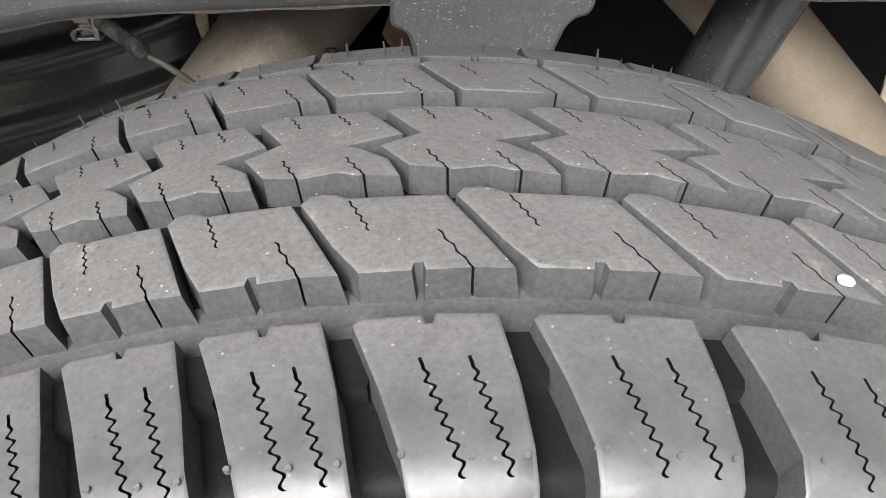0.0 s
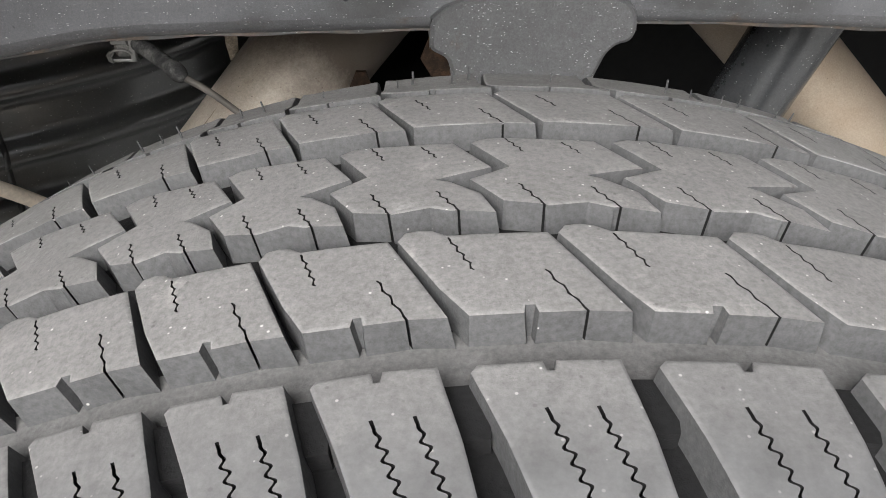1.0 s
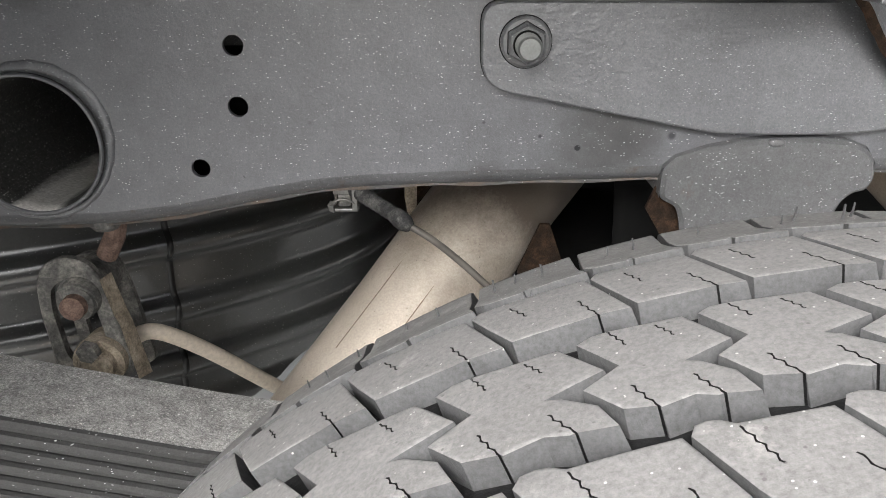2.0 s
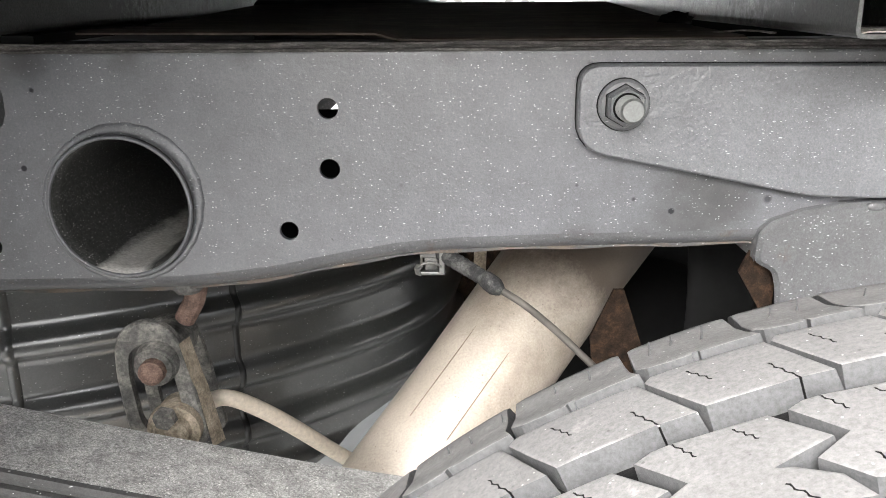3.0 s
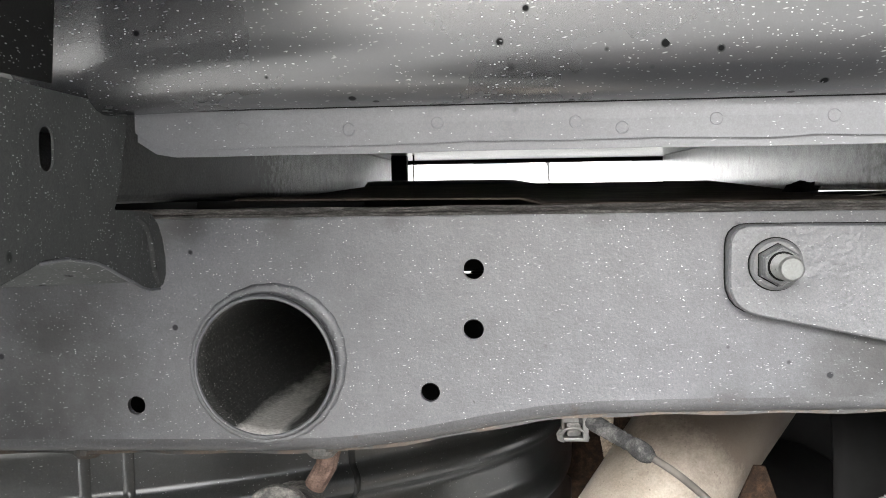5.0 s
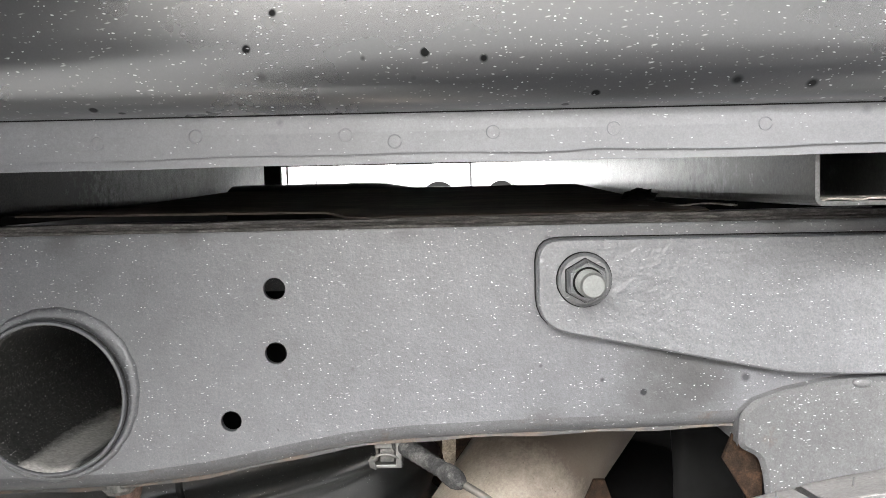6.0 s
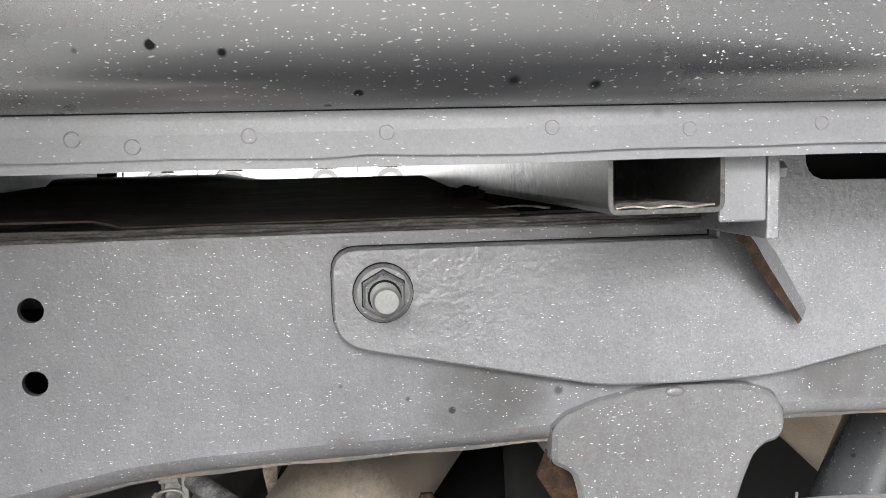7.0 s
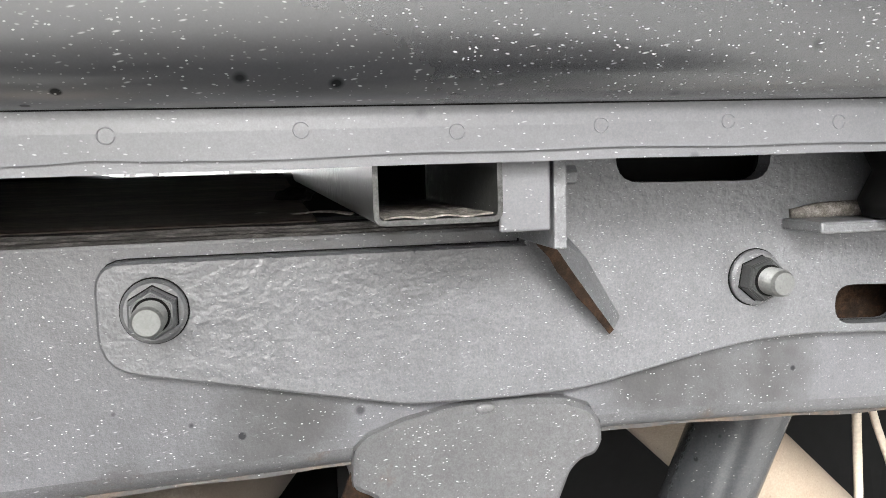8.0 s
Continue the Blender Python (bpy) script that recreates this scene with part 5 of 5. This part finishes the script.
part("side_strap", sweep_bm([[(SX + 0.0215, 0.4845, SZ + 0.016), (SX + 0.0245, 0.499, SZ + 0.016)], [(SX + 0.028, 0.4845, SZ - 0.012), (SX + 0.0315, 0.499, SZ - 0.012)], [(SX + 0.031, 0.4845, SZ - 0.02), (SX + 0.0345, 0.499, SZ - 0.022)], [(SX + 0.0385, 0.4845, SZ - 0.064), (SX + 0.0435, 0.499, SZ - 0.066)]]), STRAP, shk, "flat tan worn strap")
part("back_plate", plate_bm([(x, z - 0.013) for x, z in ring_out], [[(x, z - 0.013) for x, z in opening]], face(0.53), 0.006), SHACKLE, shk)
part("bushing", tube_bm([(SX + 0.0045, 0.535, SZ + 0.004), (SX + 0.0045, 0.485, SZ + 0.002), (SX + 0.0045, 0.481, SZ + 0.001)], [0.0158, 0.0158, 0.0145], 28), SHACKLE, shk, smooth=False)
part("bolt_washer", tube_bm([(SX + 0.0045, 0.483, SZ), (SX + 0.0045, 0.478, SZ)], [0.0142, 0.013], 24), SHACKLE, shk)
part("bolt_head", tube_bm([(SX + 0.0045, 0.479, SZ - 0.0005), (SX + 0.0045, 0.4715, SZ - 0.0005), (SX + 0.0045, 0.470, SZ - 0.0005)], [0.0092, 0.0088, 0.006], 14), RUST_RED, shk, "rusty bolt head")
part("spring_eye", tube_bm([(SX + 0.013, 0.505, SZ - 0.046), (SX + 0.013, 0.49, SZ - 0.047), (SX + 0.013, 0.487, SZ - 0.0475), (SX + 0.013, 0.480, SZ - 0.048), (SX + 0.013, 0.4795, SZ - 0.048), (SX + 0.013, 0.473, SZ - 0.0485), (SX + 0.013, 0.471, SZ - 0.0487)], [0.0165, 0.018, 0.0195, 0.019, 0.0135, 0.0128, 0.0105], 24), STRAP, shk, "tan dirt-crusted spring eye")
part("eye_nut", tube_bm([(SX + 0.011, 0.474, SZ - 0.034), (SX + 0.011, 0.468, SZ - 0.0345)], [0.0085, 0.0078], 6), SHACKLE, shk)
part("hanger_bar", tube_bm([(-0.393, 0.508, 0.647), (-0.384, 0.505, 0.662), (-0.378, 0.502, 0.682)], 0.0075, 12), RUST_RED, shk, "brown rusty bar")
ub = thing("rail_bolt_head", "grey bolt head under the frame rail", "bolt", at=(-0.384, 0.495, 0.675))
part("head", tube_bm([(-0.383, 0.492, 0.684), (-0.383, 0.492, 0.6765), (-0.383, 0.492, 0.6735)], [0.0105, 0.0105, 0.008], 16), SHACKLE, ub)
ub2 = thing("rail_bolt_head", "rusty grey bolt head under the frame rail", "bolt", at=(-0.56, 0.495, 0.67))
part("head", tube_bm([(-0.548, 0.492, 0.682), (-0.548, 0.492, 0.674), (-0.548, 0.492, 0.671)], [0.0105, 0.0105, 0.008], 16), RAIL_EDGE, ub2)

line = thing("vent_hose", "dusty tan rubber hose curving away from the shackle", "hose", at=(-0.35, 0.55, 0.5))
part("hose", tube_bm([(-0.392, 0.515, 0.555), (-0.390, 0.517, 0.570), (-0.380, 0.523, 0.5765), (-0.366, 0.532, 0.570), (-0.340, 0.552, 0.543), (-0.306, 0.58, 0.5), (-0.27, 0.61, 0.455)], 0.0064, 16, steps=6), HOSE, line, smooth=True)

cab = thing("brake_cable", "thin grey brake cable with a rubber sleeve, clipped under the rail", "cable", at=(-0.2, 0.49, 0.69))
A0, A1 = Vector((-0.212, 0.494, 0.7025)), Vector((-0.1775, 0.4685, 0.6885))
part("sleeve", tube_bm([A0.lerp(A1, k / 40) for k in range(41)], [0.0056 + (0.0003 if k % 4 < 2 else 0.0) - 0.0008 * k / 40 for k in range(41)], 18), SLEEVE, cab, "ridged grey rubber sleeve", smooth=False)
part("ferrule", tube_bm([(-0.181, 0.470, 0.6906), (-0.1775, 0.468, 0.6883), (-0.1735, 0.465, 0.686), (-0.171, 0.4635, 0.6845), (-0.1695, 0.4628, 0.6836)], [0.0054, 0.0062, 0.006, 0.0045, 0.003], 18), SLEEVE, cab, smooth=True)
part("wire", tube_bm([(-0.172, 0.464, 0.6855), (-0.155, 0.463, 0.6745), (-0.136, 0.462, 0.6585), (-0.118, 0.460, 0.6415), (-0.1, 0.457, 0.6235), (-0.08, 0.452, 0.60)], 0.0024, 12, steps=4), CABLE, cab, smooth=True)
clip = thing("cable_clip", "small bent spring-steel clip under the rail", "clip", at=(-0.215, 0.505, 0.69))
part("bracket", box_bm(-0.2235, -0.2085, 0.488, 0.512, 0.6985, 0.705, 0.0008), CLIP, clip)
part("lower_jaw", box_bm(-0.2245, -0.2065, 0.486, 0.512, 0.6868, 0.6892, 0.0006), CLIP, clip)
part("jaw_side", box_bm(-0.2105, -0.2068, 0.485, 0.49, 0.6875, 0.7035, 0.0006), CLIP, clip)
part("jaw_back", box_bm(-0.2235, -0.2215, 0.494, 0.512, 0.688, 0.7, 0.0005), CABLE, clip)
part("spring_wire", tube_bm([(-0.2255, 0.487, 0.691), (-0.221, 0.485, 0.6955), (-0.214, 0.4845, 0.6962), (-0.2085, 0.486, 0.6925), (-0.2065, 0.49, 0.688)], 0.0009, 8, steps=4), CLIP, clip)
part("inner_block", box_bm(-0.2205, -0.2115, 0.489, 0.505, 0.6895, 0.6985, 0.0012), SHACKLE, clip, "dirty grey cable end block")
part("bent_tab", thicken(sweep_bm([[(-0.2265, 0.487, 0.6872), (-0.2225, 0.484, 0.6868)], [(-0.2275, 0.487, 0.6915), (-0.2235, 0.484, 0.6912)], [(-0.2255, 0.488, 0.6945), (-0.2215, 0.485, 0.6942)]]), 0.0008), CLIP, clip)
part("tail", thicken(sweep_bm([[(-0.183, 0.655, 0.72), (-0.172, 0.655, 0.72)], [(-0.183, 0.658, 0.67), (-0.172, 0.658, 0.67)], [(-0.184, 0.66, 0.64), (-0.173, 0.66, 0.64)], [(-0.179, 0.66, 0.612), (-0.174, 0.66, 0.612)]]), 0.001), STRAP, clip, "tan metal tail")

# ---- black ribbed tank behind the rail ----
tank = thing("fuel_tank", "glossy black ribbed plastic tank behind the rail", "tank", at=(-0.4, 0.75, 0.4))
TP = [(-0.9, 0.49), (-0.72, 0.505), (-0.62, 0.525), (-0.55, 0.549), (-0.47, 0.585), (-0.39, 0.632), (-0.33, 0.675), (-0.275, 0.725), (-0.235, 0.78), (-0.21, 0.85), (-0.2, 0.95), (-0.2, 1.2)]
ribs = [(0.675, 0.011), (0.607, 0.012), (0.545, 0.011), (0.490, 0.011), (0.44, 0.01)]
prof = [(0.362 + 0.004 * k, 0) for k in range(80)]
path = []
ext = [Vector(p) for p in TP]
for a, b in zip(ext, ext[1:]):
    for k in range(5):
        path.append(a.lerp(b, k / 5))
path.append(ext[-1])
for _ in range(6):
    path = [path[0]] + [(a + b * 2 + c) / 4 for a, b, c in zip(path, path[1:], path[2:])] + [path[-1]]
rows = []
for i, p in enumerate(path):
    d = (path[min(i + 1, len(path) - 1)] - path[max(i - 1, 0)]).normalized()
    n = Vector((d.y, -d.x))
    if n.y > 0 and n.x < 0:
        n = -n
    row = []
    floor_z = interp(p.x, [(-0.45, 0.37), (-0.333, 0.4414), (-0.31, 0.451), (-0.289, 0.4595), (-0.267, 0.466), (-0.24, 0.471), (-0.2, 0.48)])
    row.append((p.x - n.x * 0.2, p.y - n.y * 0.2 + 0.15, floor_z + 0.004))
    for k, _ in enumerate(prof):
        z = max(floor_z, 0.362 + 0.004 * k)
        out = sum(h * math.exp(-((z - rz) / 0.011) ** 4) for rz, h in ribs)
        out -= max(0, 0.45 - z) ** 2 * 3 + max(0, z - 0.66) ** 2 * 8
        row.append((p.x + n.x * out, p.y + n.y * out, z))
    rows.append(row)
part("shell", sweep_bm(rows), PLASTIC_DUST, tank, smooth=True)


def tank_band(i, w, name, mat, h):
    a, b = Vector(rows[i][0]), Vector(rows[i + 1][0])
    d = (b - a).normalized()
    nn = Vector((d.y, -d.x, 0))
    strip = []
    for p in rows[i][5:-2]:
        q = Vector(p) + nn * h
        strip.append([q - d * w - nn * h * 1.5, q - d * w * 0.6, q + d * w * 0.6, q + d * w - nn * h * 1.5])
    part(name, sweep_bm(strip), mat, tank, smooth=True)


tank_band(25, 0.004, "seam_rib", PLASTIC, 0.004)
tank_band(15, 0.005, "strap", PLASTIC_DUST, 0.005)
tank_band(13, 0.005, "strap", PLASTIC_DUST, 0.005)


# ---- parked vans far off across the yard ----
def parked_van(x, y, length, label):
    c = thing("parked_van", label, "van", "vans across the yard", at=(x, y, GROUND_Z))
    z = GROUND_Z
    h = length / 2
    sidep = [(-h, 0.35), (-h + 0.15, 0.3), (h - 0.15, 0.3), (h, 0.45), (h - 0.02, 1.5), (h - 0.5, 2.1), (-h + 0.1, 2.2)]
    wheels = (-h + 0.95, h - 0.95)
    out = [(x + a, z + b) for a, b in rounded(sidep, 0.12)]
    arches = [[(a, max(b, z + 0.31)) for a, b in circle(x + w, z + 0.40, 0.55, 32)] for w in wheels]
    part("body", plate_bm(out, arches, face(y), 1.7, 0.04), PAINT_WHITE, c)
    for w in wheels:
        wh = part("wheel", tube_bm([(x + w, y + 0.05, z + 0.40), (x + w, y + 0.28, z + 0.40)], 0.40, 28), TYRE_FAR, c)
        part("rim", tube_bm([(x + w, y + 0.04, z + 0.40), (x + w, y + 0.048, z + 0.40)], 0.25, 20), STUD, wh)
        part("arch_liner", sweep_bm([[(a, y + 0.0, b) for a, b in circle(x + w, z + 0.40, 0.55, 32)], [(a, y + 0.4, b) for a, b in circle(x + w, z + 0.40, 0.55, 32)]], close=True), TYRE_FAR, c)
    for k in range(2):
        part("handle", box_bm(x - h + 1.0 + 1.2 * k, x - h + 1.25 + 1.2 * k, y - 0.03, y, z + 0.93, z + 0.98, 0.01), GLASS_DARK, c)
    part("window", plate_bm([(x + h - 2.2, z + 1.3), (x + h - 0.95, z + 1.25), (x + h - 1.4, z + 1.85), (x + h - 2.2, z + 1.9)], [], face(y - 0.005), 0.01), GLASS_DARK, c)
    return c


parked_van(-1.75, 25.0, 4.6, "white parked van far across the yard")
parked_van(2.87, 25.0, 4.6, "white parked van beside another one")
parked_van(-6.37, 25.0, 4.6, "white parked van at the end of the row")
